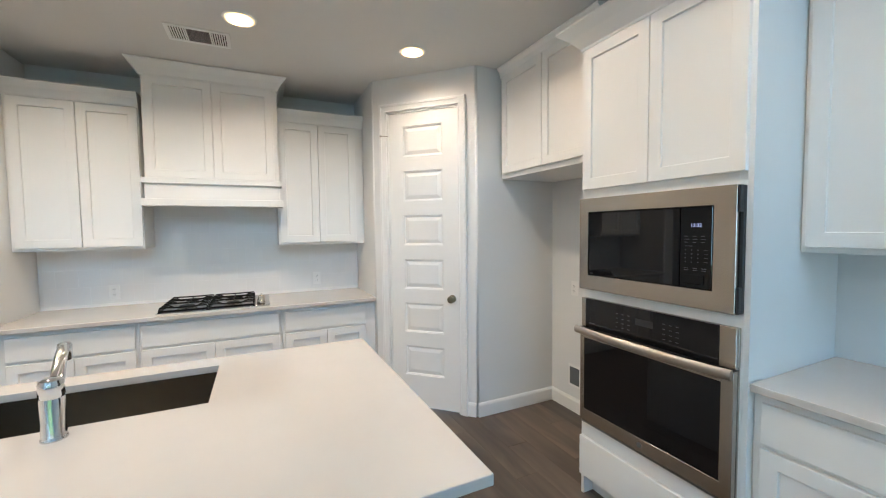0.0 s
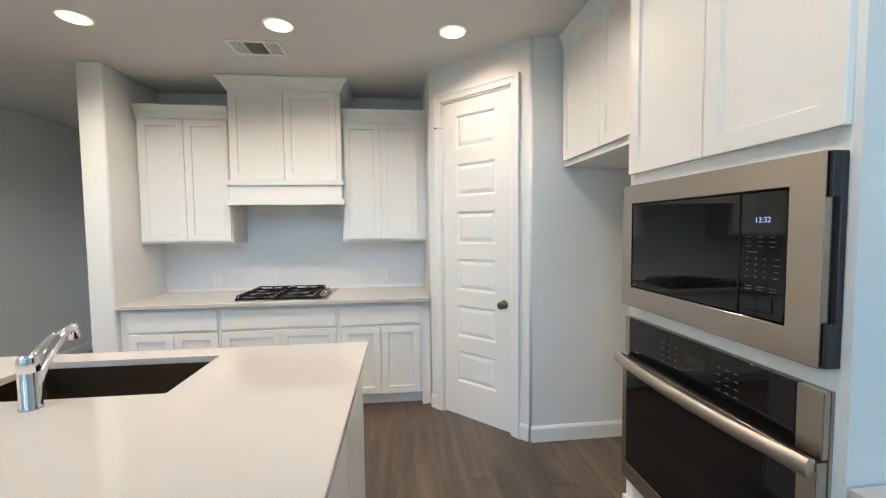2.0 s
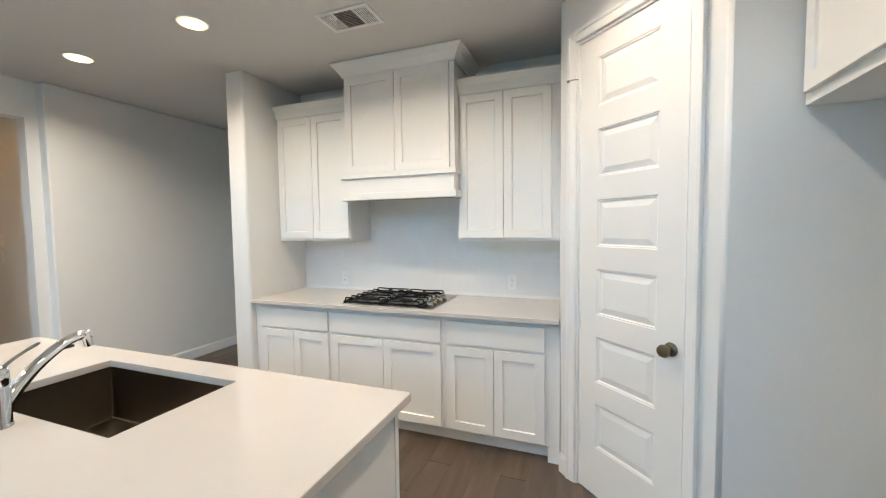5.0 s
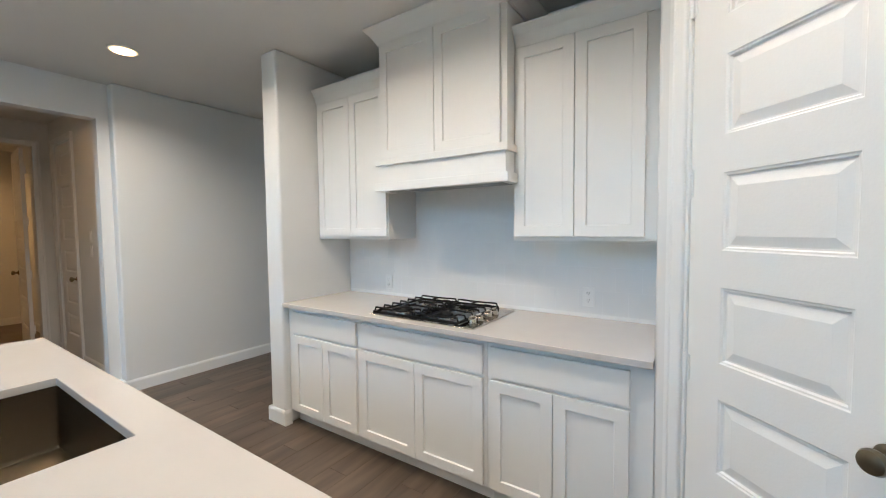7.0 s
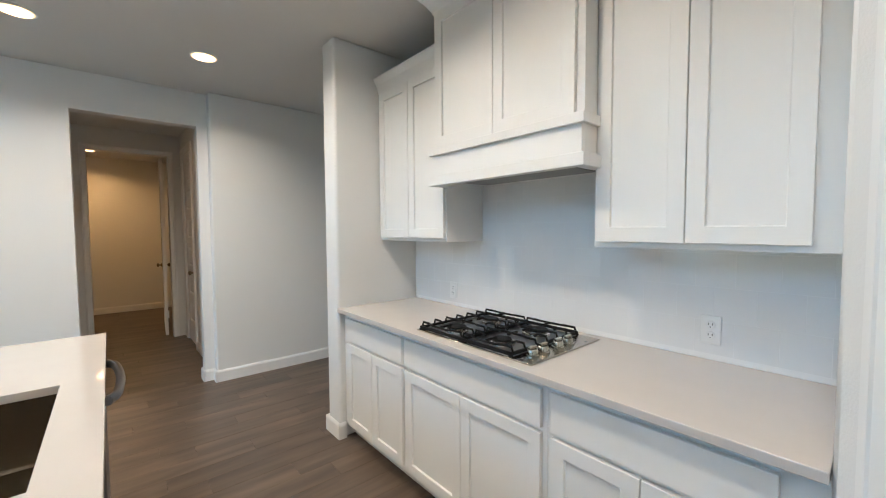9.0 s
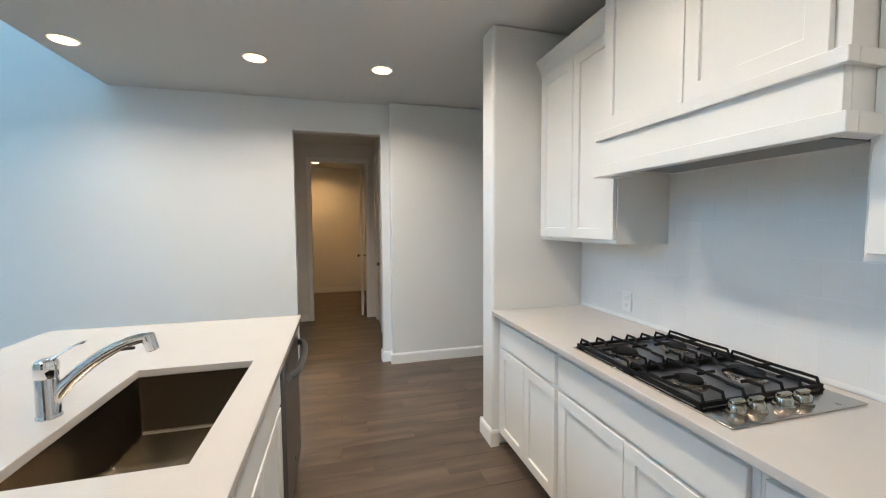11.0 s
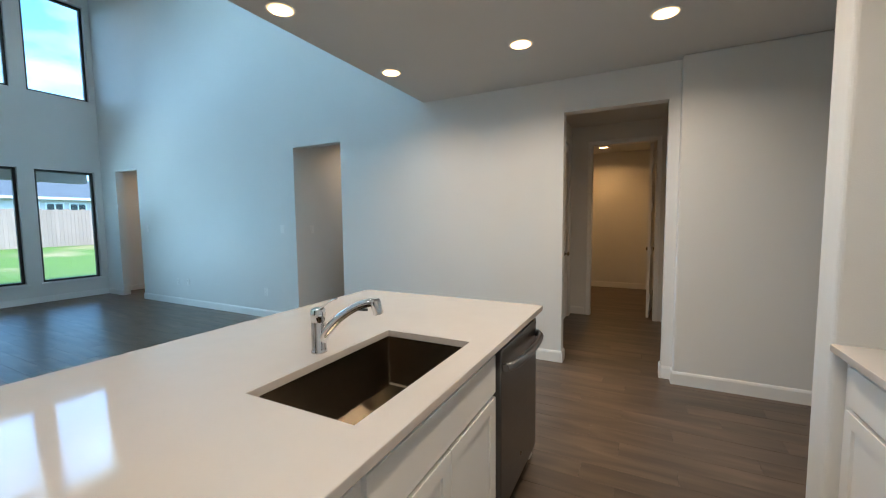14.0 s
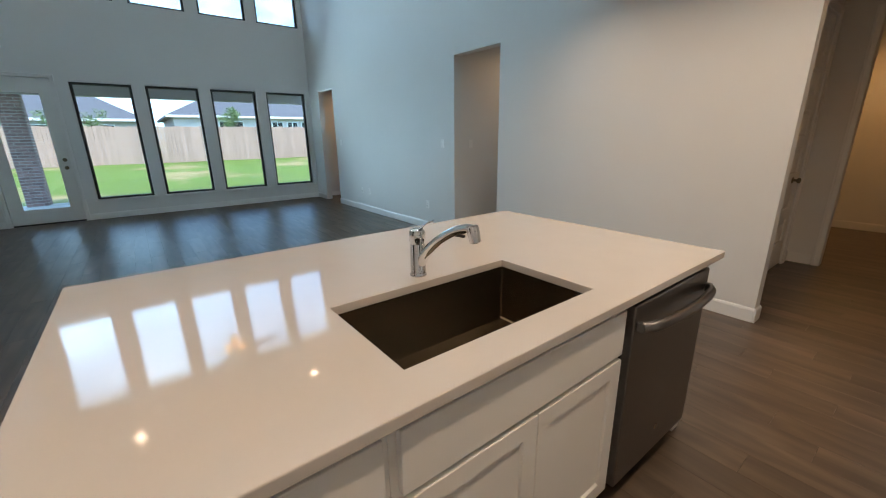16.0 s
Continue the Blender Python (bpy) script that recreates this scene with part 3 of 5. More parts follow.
def sky_lamp(x, z, w, h, tilt, spread, turn=0, share=1.0):
    """Area lamp in a window opening that stands in for the sky's and the garden's light."""
    la = new("sky_lamp", bpy.data.lights.new("sky_lamp", "AREA"))
    la.data.shape = "RECTANGLE"
    la.data.size, la.data.size_y = w, h
    la.data.energy = SKY_LAMP * share
    la.data.color = SKY_COLOR
    la.data.spread = radians(spread)
    la.matrix_world = pose(x, BACK_Y - 0.03, z, 90 + tilt, 0, turn)


for a, b in LOW_X:
    sky_lamp((a + b) / 2, (SILL + HEAD) / 2, b - a - 0.1, 1.4, 35, 44, 0, 1.25)
for a, b in LOW_X[2:]:
    sky_lamp((a + b) / 2, (SILL + HEAD) / 2, b - a - 0.1, 1.6, -3, 56, 40, 0.34)

for a, b in LOW_X[:2]:
    sky_lamp((a + b) / 2, (SILL + HEAD) / 2, b - a - 0.1, 1.6, 2, 30, -27, 0.04)

for a, b in UP_X:
    sky_lamp((a + b) / 2, (UP_SILL + UP_HEAD) / 2, b - a - 0.1, UP_HEAD - UP_SILL - 0.1, -20, 60, 0, 0.07)

# patio door: white stiles round one full pane
root = thing("door_patio", "white patio door with a full-height glass pane", "door", pose(2.245, BACK_Y - 0.05, 0, 0, 0, 180), "", "structure")
part("door_leaf", boxes((-0.003, 0.15, 0, 0.045, 0.02, 2.438), (0.79, 0.943, 0, 0.045, 0.02, 2.438), (0.15, 0.79, 0, 0.045, 0.02, 0.25), (0.15, 0.79, 0, 0.045, 2.22, 2.438)), M_DOOR, root, "", 0.003, 1)
part("glazing_bead", boxes((0.15, 0.172, -0.008, 0.0, 0.25, 2.22), (0.768, 0.79, -0.008, 0.0, 0.25, 2.22), (0.172, 0.768, -0.008, 0.0, 0.25, 0.272), (0.172, 0.768, -0.008, 0.0, 2.198, 2.22)), M_TRIM, root, "", 0.002, 1)
pane = part("pane", boxes((0.15, 0.79, 0.018, 0.024, 0.25, 2.22)), M_GLASS, root, "clear glass pane")
pane.visible_shadow = False
for z, n in ((0.96, "door_knob"), (1.10, "deadbolt")):
    k = part(n, turned(KNOB if n == "door_knob" else KNOB[:4]), M_BRONZE, root, "aged bronze hardware", smooth=True)
    k.matrix_basis = pose(0.865, 0, z, 90, 0, 0)
part("threshold", boxes((-0.003, 0.943, -0.03, 0.08, -0.06, 0.02)), M_FRAME, root, "dark metal threshold")
structure("casing_patio", casing_mesh(-2.25, -1.30, 2.44), M_TRIM, "white casing round the patio door", "trim").matrix_world = pose(0, BACK_Y, 0, 0, 0, 180)

# ---- cabinets ----


def shaker_mesh(x0, x1, z0, z1, y=0.0, thick=0.02, rail=0.057):
    """Flat frame with a panel set back in it, one closed mesh; front looks to -y."""
    bm = bmesh.new()
    rings = []
    for inset, yy in ((0.0, y), (0.0, y - thick), (rail, y - thick), (rail + 0.0015, y - thick + 0.0105)):
        rings.append([bm.verts.new(p) for p in ((x0 + inset, yy, z0 + inset), (x1 - inset, yy, z0 + inset), (x1 - inset, yy, z1 - inset), (x0 + inset, yy, z1 - inset))])
    for a, b in zip(rings, rings[1:]):
        for k in range(4):
            bm.faces.new((a[k], a[(k + 1) % 4], b[(k + 1) % 4], b[k]))
    bm.faces.new(rings[0])
    bm.faces.new(rings[-1])
    return bm


def doors(root, x0, x1, z0, z1, count=2, y=-0.001):
    w = (x1 - x0 - 0.0042 * (count - 1)) / count
    for i in range(count):
        a = x0 + i * (w + 0.0042)
        part("door", shaker_mesh(a, a + w, z0, z1, y), M_CAB, root, "", 0.0016, 1)


def base_cabinet(label, m, w, d0, d1, depth=0.60, count=2, end_to_floor=0.0, group="", open_top=False, split=0.700):
    """Base unit: local x across, front at y = 0 looking to -y; doors and drawer from d0 to d1."""
    root = thing("base_cabinet", label, "cabinet", m, group)
    if open_top:
        body = boxes((0, w, 0, 0.018, 0.105, 0.884), (0, 0.018, 0.018, depth, 0.105, 0.884), (w - 0.018, w, 0.018, depth, 0.105, 0.884), (0.018, w - 0.018, 0.018, depth, 0.105, 0.125))
    else:
        body = boxes((0, w, 0, depth, 0.105, 0.884))
    if end_to_floor:
        box(body, w - end_to_floor, w, 0, depth, 0.0, 0.1045)
    part("body", body, M_CAB, root, "", 0.001, 1)
    part("toe_kick", boxes((0.001, w - end_to_floor - 0.001, 0.07, 0.085, 0, 0.104)), M_CAB, root)
    part("drawer_front", boxes((d0, d1, -0.021, -0.001, split, 0.852)), M_CAB, root, "plain slab drawer front", 0.003, 2)
    doors(root, d0, d1, 0.118, split - 0.018, count)
    return root


def crown_mesh(x0, x1, z0, z1, depth, flare, left=True, right=True):
    """Flared crown round the top of a cabinet whose front is y = 0."""
    bm = bmesh.new()
    prof = [(0.0, z0), (0.010, z0), (0.012, z0 + 0.012), (flare * 0.55, z0 + (z1 - z0) * 0.55), (flare, z1 - 0.010), (flare, z1), (0.0, z1)]

    def ring(o, z):
        return [(x0 - (o if left else 0), depth, z), (x0 - (o if left else 0), -o, z), (x1 + (o if right else 0), -o, z), (x1 + (o if right else 0), depth, z)]

    rows = [[bm.verts.new(c) for c in ring(o, z)] for o, z in prof]
    for a, b in zip(rows, rows[1:]):
        for i in range(3):
            bm.faces.new((a[i], a[i + 1], b[i + 1], b[i]))
    bm.faces.new((rows[-1][0], rows[-1][3], rows[0][3], rows[0][0]))
    return bm


def wall_cabinet(label, m, w, h, depth, d0, d1, crown=(0.10, 0.05), sides=(True, True), count=2, group="", bottom=0.022, top=0.012):
    """Hung unit: bottom at z = 0, front at y = 0 looking to -y."""
    root = thing("wall_cabinet", label, "cabinet", m, group)
    part("body", boxes((0, w, 0, depth, 0, h)), M_CAB, root, "", 0.001, 1)
    doors(root, d0, d1, bottom, h - top, count)
    if crown:
        part("crown_moulding", crown_mesh(0, w, h - 0.006, h + crown[0], depth, crown[1], *sides), M_CAB, root)
    return root


FACE_Y = 3.535
base_cabinet("white painted shaker base cabinet with drawer under the counter", pose(-1.286, FACE_Y, 0), 0.732, 0.066, 0.712, group="cooking wall cabinets")
base_cabinet("wide white shaker base cabinet under the gas cooktop", pose(-0.553, FACE_Y, 0), 0.908, 0.012, 0.888, group="cooking wall cabinets")
base_cabinet("white shaker base cabinet with end filler beside the pantry", pose(0.356, FACE_Y, 0), 0.748, 0.022, 0.660, group="cooking wall cabinets", end_to_floor=0.07)
UP_Y = 3.838
wall_cabinet("white shaker wall cabinet with crown beside the range hood", pose(-1.287, UP_Y, 1.372), 0.728, 1.050, 0.314, 0.022, 0.722, sides=(False, False), group="cooking wall uppers")
wall_cabinet("white shaker wall cabinet with end filler beside the pantry", pose(0.368, UP_Y, 1.372), 0.736, 1.050, 0.314, 0.015, 0.658, sides=(False, False), group="cooking wall uppers")

# range hood cabinet with its moulded apron
hood = thing("range_hood", "white painted wooden range hood cabinet with crown and apron", "range hood", pose(-0.518, 3.728, 1.688))
HW = 0.898
part("body", boxes((0, HW, 0, 0.425, 0.19, 0.945)), M_CAB, hood, "", 0.001, 1)
doors(hood, 0.014, HW - 0.034, 0.208, 0.932)
part("crown_moulding", crown_mesh(0, HW, 0.936, 1.038, 0.425, 0.075), M_CAB, hood)
part("apron", boxes((-0.001, HW + 0.001, -0.022, 0.008, 0.045, 0.19), (-0.001, 0.02, 0.008, 0.13, 0.045, 0.19), (HW - 0.02, HW + 0.001, 0.008, 0.13, 0.045, 0.19)), M_CAB, hood, "plain apron board", 0.0015, 1)
part("upper_moulding", boxes((-0.018, HW + 0.018, -0.040, 0.0, 0.165, 0.205), (-0.018, 0.0, 0.0, 0.115, 0.165, 0.205), (HW, HW + 0.018, 0.0, 0.115, 0.165, 0.205)), M_CAB, hood, "", 0.002, 1)
part("lower_moulding", boxes((-0.022, HW + 0.022, -0.044, 0.0, 0.0, 0.052), (-0.022, 0.03, 0.0, 0.13, 0.0, 0.052), (HW - 0.03, HW + 0.022, 0.0, 0.13, 0.0, 0.052)), M_CAB, hood, "", 0.002, 1)
part("underside", boxes((0.0, HW, 0.002, 0.425, 0.03, 0.048)), M_CAB, hood)
part("hood_insert", boxes((0.10, HW - 0.10, 0.03, 0.30, 0.018, 0.0295)), M_STEEL_DARK, hood, "dark steel vent insert", 0.002, 1)
for a in (0.0, HW - 0.018):
    part("side_board", boxes((a, a + 0.018, 0.135, 0.425, 0.048, 0.19)), M_CAB, hood)

# ---- counters ----


def slab(name, label, x0, x1, y0, y1, hole=None):
    """Counter top 0.885 to 0.915 m, with a rectangular cut-out."""
    bm = bmesh.new()
    if hole is None:
        box(bm, x0, x1, y0, y1, 0.885, 0.915)
    else:
        a0, a1, b0, b1 = hole
        rings = {}
        for z in (0.885, 0.915):
            rings[z] = ([bm.verts.new((x, y, z)) for x, y in ((x0, y0), (x1, y0), (x1, y1), (x0, y1))],
                        [bm.verts.new((x, y, z)) for x, y in ((a0, b0), (a1, b0), (a1, b1), (a0, b1))])
            o, i = rings[z]
            for k in range(4):
                bm.faces.new((o[k], o[(k + 1) % 4], i[(k + 1) % 4], i[k]))
        for q in (0, 1):
            lo, hi = rings[0.885][q], rings[0.915][q]
            for k in range(4):
                bm.faces.new((lo[k], lo[(k + 1) % 4], hi[(k + 1) % 4], hi[k]))
    ob = part(name, bm, M_QUARTZ, None, label, 0.003, 2)
    return tagged(ob, "", "countertop")


slab("countertop", "white quartz countertop along the cooking wall", -1.286, 1.103, 3.480, 4.146)
slab("countertop", "white quartz countertop beside the oven tower", 1.822, 2.486, 0.22, 1.028)
SINK = (-0.696, 0.038, 1.757, 2.169)
slab("island_countertop", "glossy white quartz island top with undermount sink cut-out", -1.510, 0.698, 1.000, 2.289, SINK)

# ---- island ----
I_FACE = 2.241
flip = lambda x: pose(x, I_FACE, 0, 0, 0, 180)
base_cabinet("white shaker sink base cabinet in the island", flip(0.127), 0.900, 0.018, 0.884, 0.60, group="island cabinets", open_top=True, split=0.690)
base_cabinet("white shaker island cabinet with drawer beside the sink base", flip(0.655), 0.527, 0.016, 0.508, 0.40, group="island cabinets", split=0.690)
isl = thing("kitchen_island", "white painted kitchen island carcass with end panels", "kitchen island", pose(0, 0, 0))
part("back_panel", boxes((-1.472, 0.634, 1.36, 1.385, 0, 0.884)), M_CAB, isl, "", 0.001, 1)
part("end_panel", boxes((0.6555, 0.668, 1.718, 2.216, 0, 0.884)), M_CAB, isl, "", 0.001, 1)
part("end_stile", boxes((0.6555, 0.671, 2.2175, 2.241, 0, 0.884)), M_CAB, isl, "", 0.001, 1)
part("end_panel", boxes((0.635, 0.664, 1.36, 1.7165, 0, 0.884)), M_CAB, isl, "", 0.001, 1)
part("end_panel", boxes((-1.478, -1.418, 1.386, 2.238, 0, 0.884)), M_CAB, isl, "", 0.001, 1)

# undermount sink
root = thing("sink", "deep brushed steel undermount single-bowl sink", "sink", pose((SINK[0] + SINK[1]) / 2, (SINK[2] + SINK[3]) / 2, 0.8845))
sw, sd, dp = (SINK[1] - SINK[0]) / 2 + 0.004, (SINK[3] - SINK[2]) / 2 + 0.004, 0.235
bm = bmesh.new()
rows = []
for inset, z in ((-0.02, 0.0), (0.0, 0.0), (0.003, -dp + 0.02), (0.010, -dp + 0.005), (0.026, -dp)):
    rows.append([bm.verts.new((sx * (sw - inset), sy * (sd - inset), z)) for sx, sy in ((-1, -1), (1, -1), (1, 1), (-1, 1))])
for a, b in zip(rows, rows[1:]):
    for k in range(4):
        bm.faces.new((a[k], a[(k + 1) % 4], b[(k + 1) % 4], b[k]))
bm.faces.new(rows[-1])
corner = [e for e in bm.edges if abs(e.verts[0].co.z - e.verts[1].co.z) > 0.1]
bmesh.ops.bevel(bm, geom=corner, offset=0.012, segments=3, profile=0.5, affect="EDGES")
part("bowl", bm, M_SINK, root, "brushed steel bowl", smooth=True)
part("drain", turned([(0.056, 0.0), (0.056, 0.003), (0.045, 0.004), (0.040, 0.001), (0.012, 0.001), (0.010, 0.006)]), M_CHROME, root, "chrome drain flange", smooth=True).location = (0, -0.02, -dp + 0.0005)

# pull-out faucet
FX, FY = -0.330, 1.687
fct = thing("faucet", "polished chrome pull-out kitchen faucet on the island top", "faucet", pose(FX, FY, 0.915))
part("body", turned([(0.031, 0.0), (0.031, 0.005), (0.0295, 0.009), (0.0285, 0.012), (0.0280, 0.115), (0.0268, 0.120), (0.0268, 0.123), (0.0290, 0.126), (0.0290, 0.160), (0.026, 0.170), (0.014, 0.176)]), M_CHROME, fct, smooth=True)
p = smooth_path([(0, 0.012, 0.052), (0, 0.045, 0.095), (0, 0.100, 0.146), (0, 0.170, 0.189), (0, 0.222, 0.205), (0, 0.246, 0.203)], 6)
part("spout", sweep(p, [0.021 - 0.005 * min(1, i / (len(p) * 0.6)) for i in range(len(p))], 20, 1.0), M_CHROME, fct, smooth=True).matrix_basis = pose(0, 0, 0, 0, 0, 12)
head = part("spray_head", turned([(0.0155, -0.030), (0.0185, -0.028), (0.0195, 0.0), (0.0195, 0.020), (0.017, 0.026), (0.010, 0.028)]), M_CHROME, fct, smooth=True)
head.matrix_basis = pose(0, 0, 0, 0, 0, 12) @ pose(0, 0.248, 0.192, 14, 0, 0)
part("spray_button", boxes((-0.006, 0.006, 0.185, 0.222, 0.172, 0.1815)), M_BLACK, fct, "black spray button", 0.003, 2).matrix_basis = pose(0, -0.012, 0, 0, 0, 12)
p = smooth_path([(0, 0.008, 0.166), (0, 0.035, 0.186), (0, 0.070, 0.207), (0, 0.100, 0.220)], 4)
part("lever", sweep(p, [0.0095, 0.009, 0.0085, 0.008, 0.0075, 0.007, 0.0068, 0.007, 0.0075, 0.008, 0.0082, 0.008, 0.005], 14, 0.55), M_CHROME, fct, smooth=True)

# dishwasher
dw = thing("dishwasher", "dark slate steel dishwasher built into the island", "dishwasher", pose(-0.776, I_FACE, 0, 0, 0, 180) @ Matrix.Diagonal((1.045, 1, 1, 1)))
part("body", boxes((0.004, 0.604, 0.0, 0.56, 0.10, 0.868)), M_BLACK, dw)
part("door_panel", boxes((0.008, 0.600, -0.036, -0.002, 0.115, 0.862)), M_STEEL_DARK, dw, "dark slate steel front", 0.006, 3)
part("toe_panel", boxes((0.008, 0.600, 0.05, 0.07, 0.0, 0.112)), M_BLACK, dw)
p = smooth_path([(0.030, -0.050, 0.785), (0.10, -0.080, 0.785), (0.304, -0.094, 0.785), (0.508, -0.080, 0.785), (0.578, -0.050, 0.785)], 5)
part("handle", sweep(p, [0.017] * len(p), 14, 1.15), M_STEEL_DARK, dw, "bowed steel bar handle", smooth=True)
part("handle_post", boxes((0.022, 0.046, -0.062, -0.035, 0.768, 0.802)), M_STEEL_DARK, dw, "", 0.004, 2)
part("handle_post", boxes((0.562, 0.586, -0.062, -0.035, 0.768, 0.802)), M_STEEL_DARK, dw, "", 0.004, 2)
part("badge", cyl(bmesh.new(), (0.304, -0.0365, 0.235), 0.011, 0.002, "Y", 20), M_STEEL, dw, "small round maker's badge")

# ---- oven tower ----
# local x runs along -y of the room, front looks to -x
TX, TY = 1.820, 1.843
TOWER = pose(TX, TY, 0, 0, 0, -90)
TW = 0.812
tower = thing("oven_cabinet", "tall white painted cabinet for microwave and wall oven", "cabinet", TOWER)
TD = RIGHT_X - TX - 0.004
for a in (0.0, TW - 0.018):
    part("side_panel", boxes((a, a + 0.018, 0, TD, 0, 2.445)), M_CAB, tower)
for lo, hi in ((1.66, 2.445), (0.105, 0.41)):
    part("box", boxes((0.0185, TW - 0.0185, 0.02, TD, lo, hi)), M_CAB, tower)
part("back_panel", boxes((0.0185, TW - 0.0185, TD - 0.02, TD, 0.411, 1.659)), M_CAB, tower)
part("face_frame", boxes((0.0185, 0.045, 0, 0.019, 0.105, 2.445), (TW - 0.045, TW - 0.0185, 0, 0.019, 0.105, 2.445), (0.045, TW - 0.045, 0, 0.019, 1.62, 2.445), (0.045, TW - 0.045, 0, 0.019, 1.09, 1.17), (0.045, TW - 0.045, 0, 0.019, 0.105, 0.45)), M_CAB, tower, "", 0.0008, 1)
part("toe_kick", boxes((0.019, TW - 0.019, 0.07, 0.085, 0, 0.104)), M_CAB, tower)
doors(tower, 0.014, TW - 0.018, 1.694, 2.424)
part("drawer_front", boxes((0.004, TW - 0.018, -0.021, -0.001, 0.118, 0.338)), M_CAB, tower, "plain slab drawer front", 0.003, 2)
part("crown_moulding", crown_mesh(0, TW, 2.432, 2.545, TD, 0.105, True, False), M_CAB, tower)

mw = thing("microwave", "built-in stainless steel microwave with black glass front", "microwave", TOWER @ pose(0.021, 0, 1.167))
MWW, MWH = 0.764, 0.477
part("case", boxes((0.03, MWW - 0.03, 0.02, 0.45, 0.035, MWH - 0.03)), M_BLACK, mw)
part("back_frame", boxes((0.004, MWW + 0.008, -0.018, -0.0015, 0.002, MWH - 0.002), (MWW - 0.001, MWW + 0.008, -0.040, -0.018, 0.002, 0.10), (MWW - 0.001, MWW + 0.008, -0.040, -0.018, MWH - 0.10, MWH - 0.002)), M_BLACK, mw, "black trim-kit frame", 0.002, 1)
wx0, wx1, wz0, wz1 = 0.060, 0.682, 0.076, 0.406
bm = bmesh.new()
loops = []
for yy in (-0.019, -0.045):
    loops.append(([bm.verts.new(p) for p in ((0, yy, 0), (MWW - 0.002, yy, 0), (MWW - 0.002, yy, MWH), (0, yy, MWH))],
                  [bm.verts.new(p) for p in ((wx0, yy, wz0), (wx1, yy, wz0), (wx1, yy, wz1), (wx0, yy, wz1))]))
for o, n in loops:
    for k in range(4):
        bm.faces.new((o[k], o[(k + 1) % 4], n[(k + 1) % 4], n[k]))
for q in (0, 1):
    for k in range(4):
        bm.faces.new((loops[0][q][k], loops[0][q][(k + 1) % 4], loops[1][q][(k + 1) % 4], loops[1][q][k]))
part("trim_frame", bm, M_STEEL, mw, "brushed stainless trim", 0.0012, 1)
part("door", boxes((wx0 + 0.003, 0.549, -0.043, -0.018, wz0 + 0.003, wz1 - 0.003)), M_BLACKGLASS, mw, "black glass door", 0.003, 1)
ctl = part("control_panel", boxes((0.552, wx1 - 0.003, -0.043, -0.018, wz0 + 0.003, wz1 - 0.003)), M_BLACKGLASS, mw, "black glass control panel", 0.003, 1)
part("open_button", boxes((0.568, 0.650, -0.046, -0.0425, 0.096, 0.134)), M_BLACKGLASS, ctl, "black door button", 0.002, 1)
bm = bmesh.new()
for r in range(3):
    for c in range(3):
        box(bm, 0.571 + c * 0.033, 0.585 + c * 0.033 + 0.004 * (r == 1), -0.0436, -0.0432, 0.262 + r * 0.012, 0.2638 + r * 0.012)
for r in range(4):
    for c in range(3):
        box(bm, 0.574 + c * 0.025, 0.578 + c * 0.025, -0.0436, -0.0432, 0.182 + r * 0.016, 0.1855 + r * 0.016)
    box(bm, 0.649, 0.664, -0.0436, -0.0432, 0.184 + r * 0.016, 0.1856 + r * 0.016)
for c in range(3):
    for r in range(2):
        box(bm, 0.572 + c * 0.034, 0.590 + c * 0.034, -0.0436, -0.0432, 0.150 + r * 0.008, 0.1518 + r * 0.008)
box(bm, 0.574, 0.604, -0.0436, -0.0432, 0.247, 0.2488)
box(bm, 0.074, 0.092, -0.0436, -0.0432, 0.087, 0.0895)
part("key_print", bm, M_PRINT, ctl, "pale printed key labels")["kind"] = "stuff"


def text_mesh(name, body, size, mat, parent, m):
    cu = bpy.data.curves.new(name, "FONT")
    cu.body = body
    cu.size = size
    cu.align_x = "CENTER"
    cu.align_y = "CENTER"
    cu.extrude = 0.0003
    tmp = bpy.data.objects.new(name, cu)
    scene.collection.objects.link(tmp)
    bpy.context.view_layer.update()
    me = bpy.data.meshes.new_from_object(tmp.evaluated_get(bpy.context.evaluated_depsgraph_get()))
    bpy.data.objects.remove(tmp)
    me.materials.append(mat)
    ob = new(name, me)
    ob.parent = parent
    ob.matrix_basis = m
    return ob


tagged(text_mesh("clock_digits", "12:32", 0.020, M_DIGIT, ctl, pose(0.617, -0.0438, 0.330, 90, 0, 0)), "lit pale blue clock digits")

ov = thing("wall_oven", "built-in stainless steel single wall oven with black glass", "oven", TOWER @ pose(0.024, 0, 0.427))
OW, OH = 0.762, 0.688
part("case", boxes((0.02, OW - 0.02, 0.02, 0.56, 0.02, OH - 0.02)), M_BLACK, ov)
part("side_trim", boxes((0, OW, -0.012, -0.0015, 0, OH)), M_STEEL, ov, "", 0.001, 1)
cp = part("control_panel", boxes((0.030, 0.700, -0.030, -0.0125, 0.532, OH)), M_BLACKGLASS, ov, "black glass control panel", 0.002, 1)
part("end_cap", boxes((0.0, 0.029, -0.030, -0.0125, 0.532, OH)), M_STEEL, ov, "brushed steel end cap", 0.002, 1)
part("end_cap", boxes((0.701, OW, -0.030, -0.0125, 0.532, OH)), M_STEEL, ov, "brushed steel end cap", 0.002, 1)
bm = bmesh.new()
for c in (0.225, 0.258, 0.291, 0.47, 0.50, 0.53):
    for r in range(4):
        box(bm, c, c + 0.013, -0.0306, -0.0302, 0.575 + r * 0.022, 0.5775 + r * 0.022)
part("key_print", bm, M_PRINT, cp, "pale printed key labels")["kind"] = "stuff"
part("display", boxes((0.335, 0.425, -0.0308, -0.0302, 0.610, 0.640)), M_BLACK, cp, "dark display window")
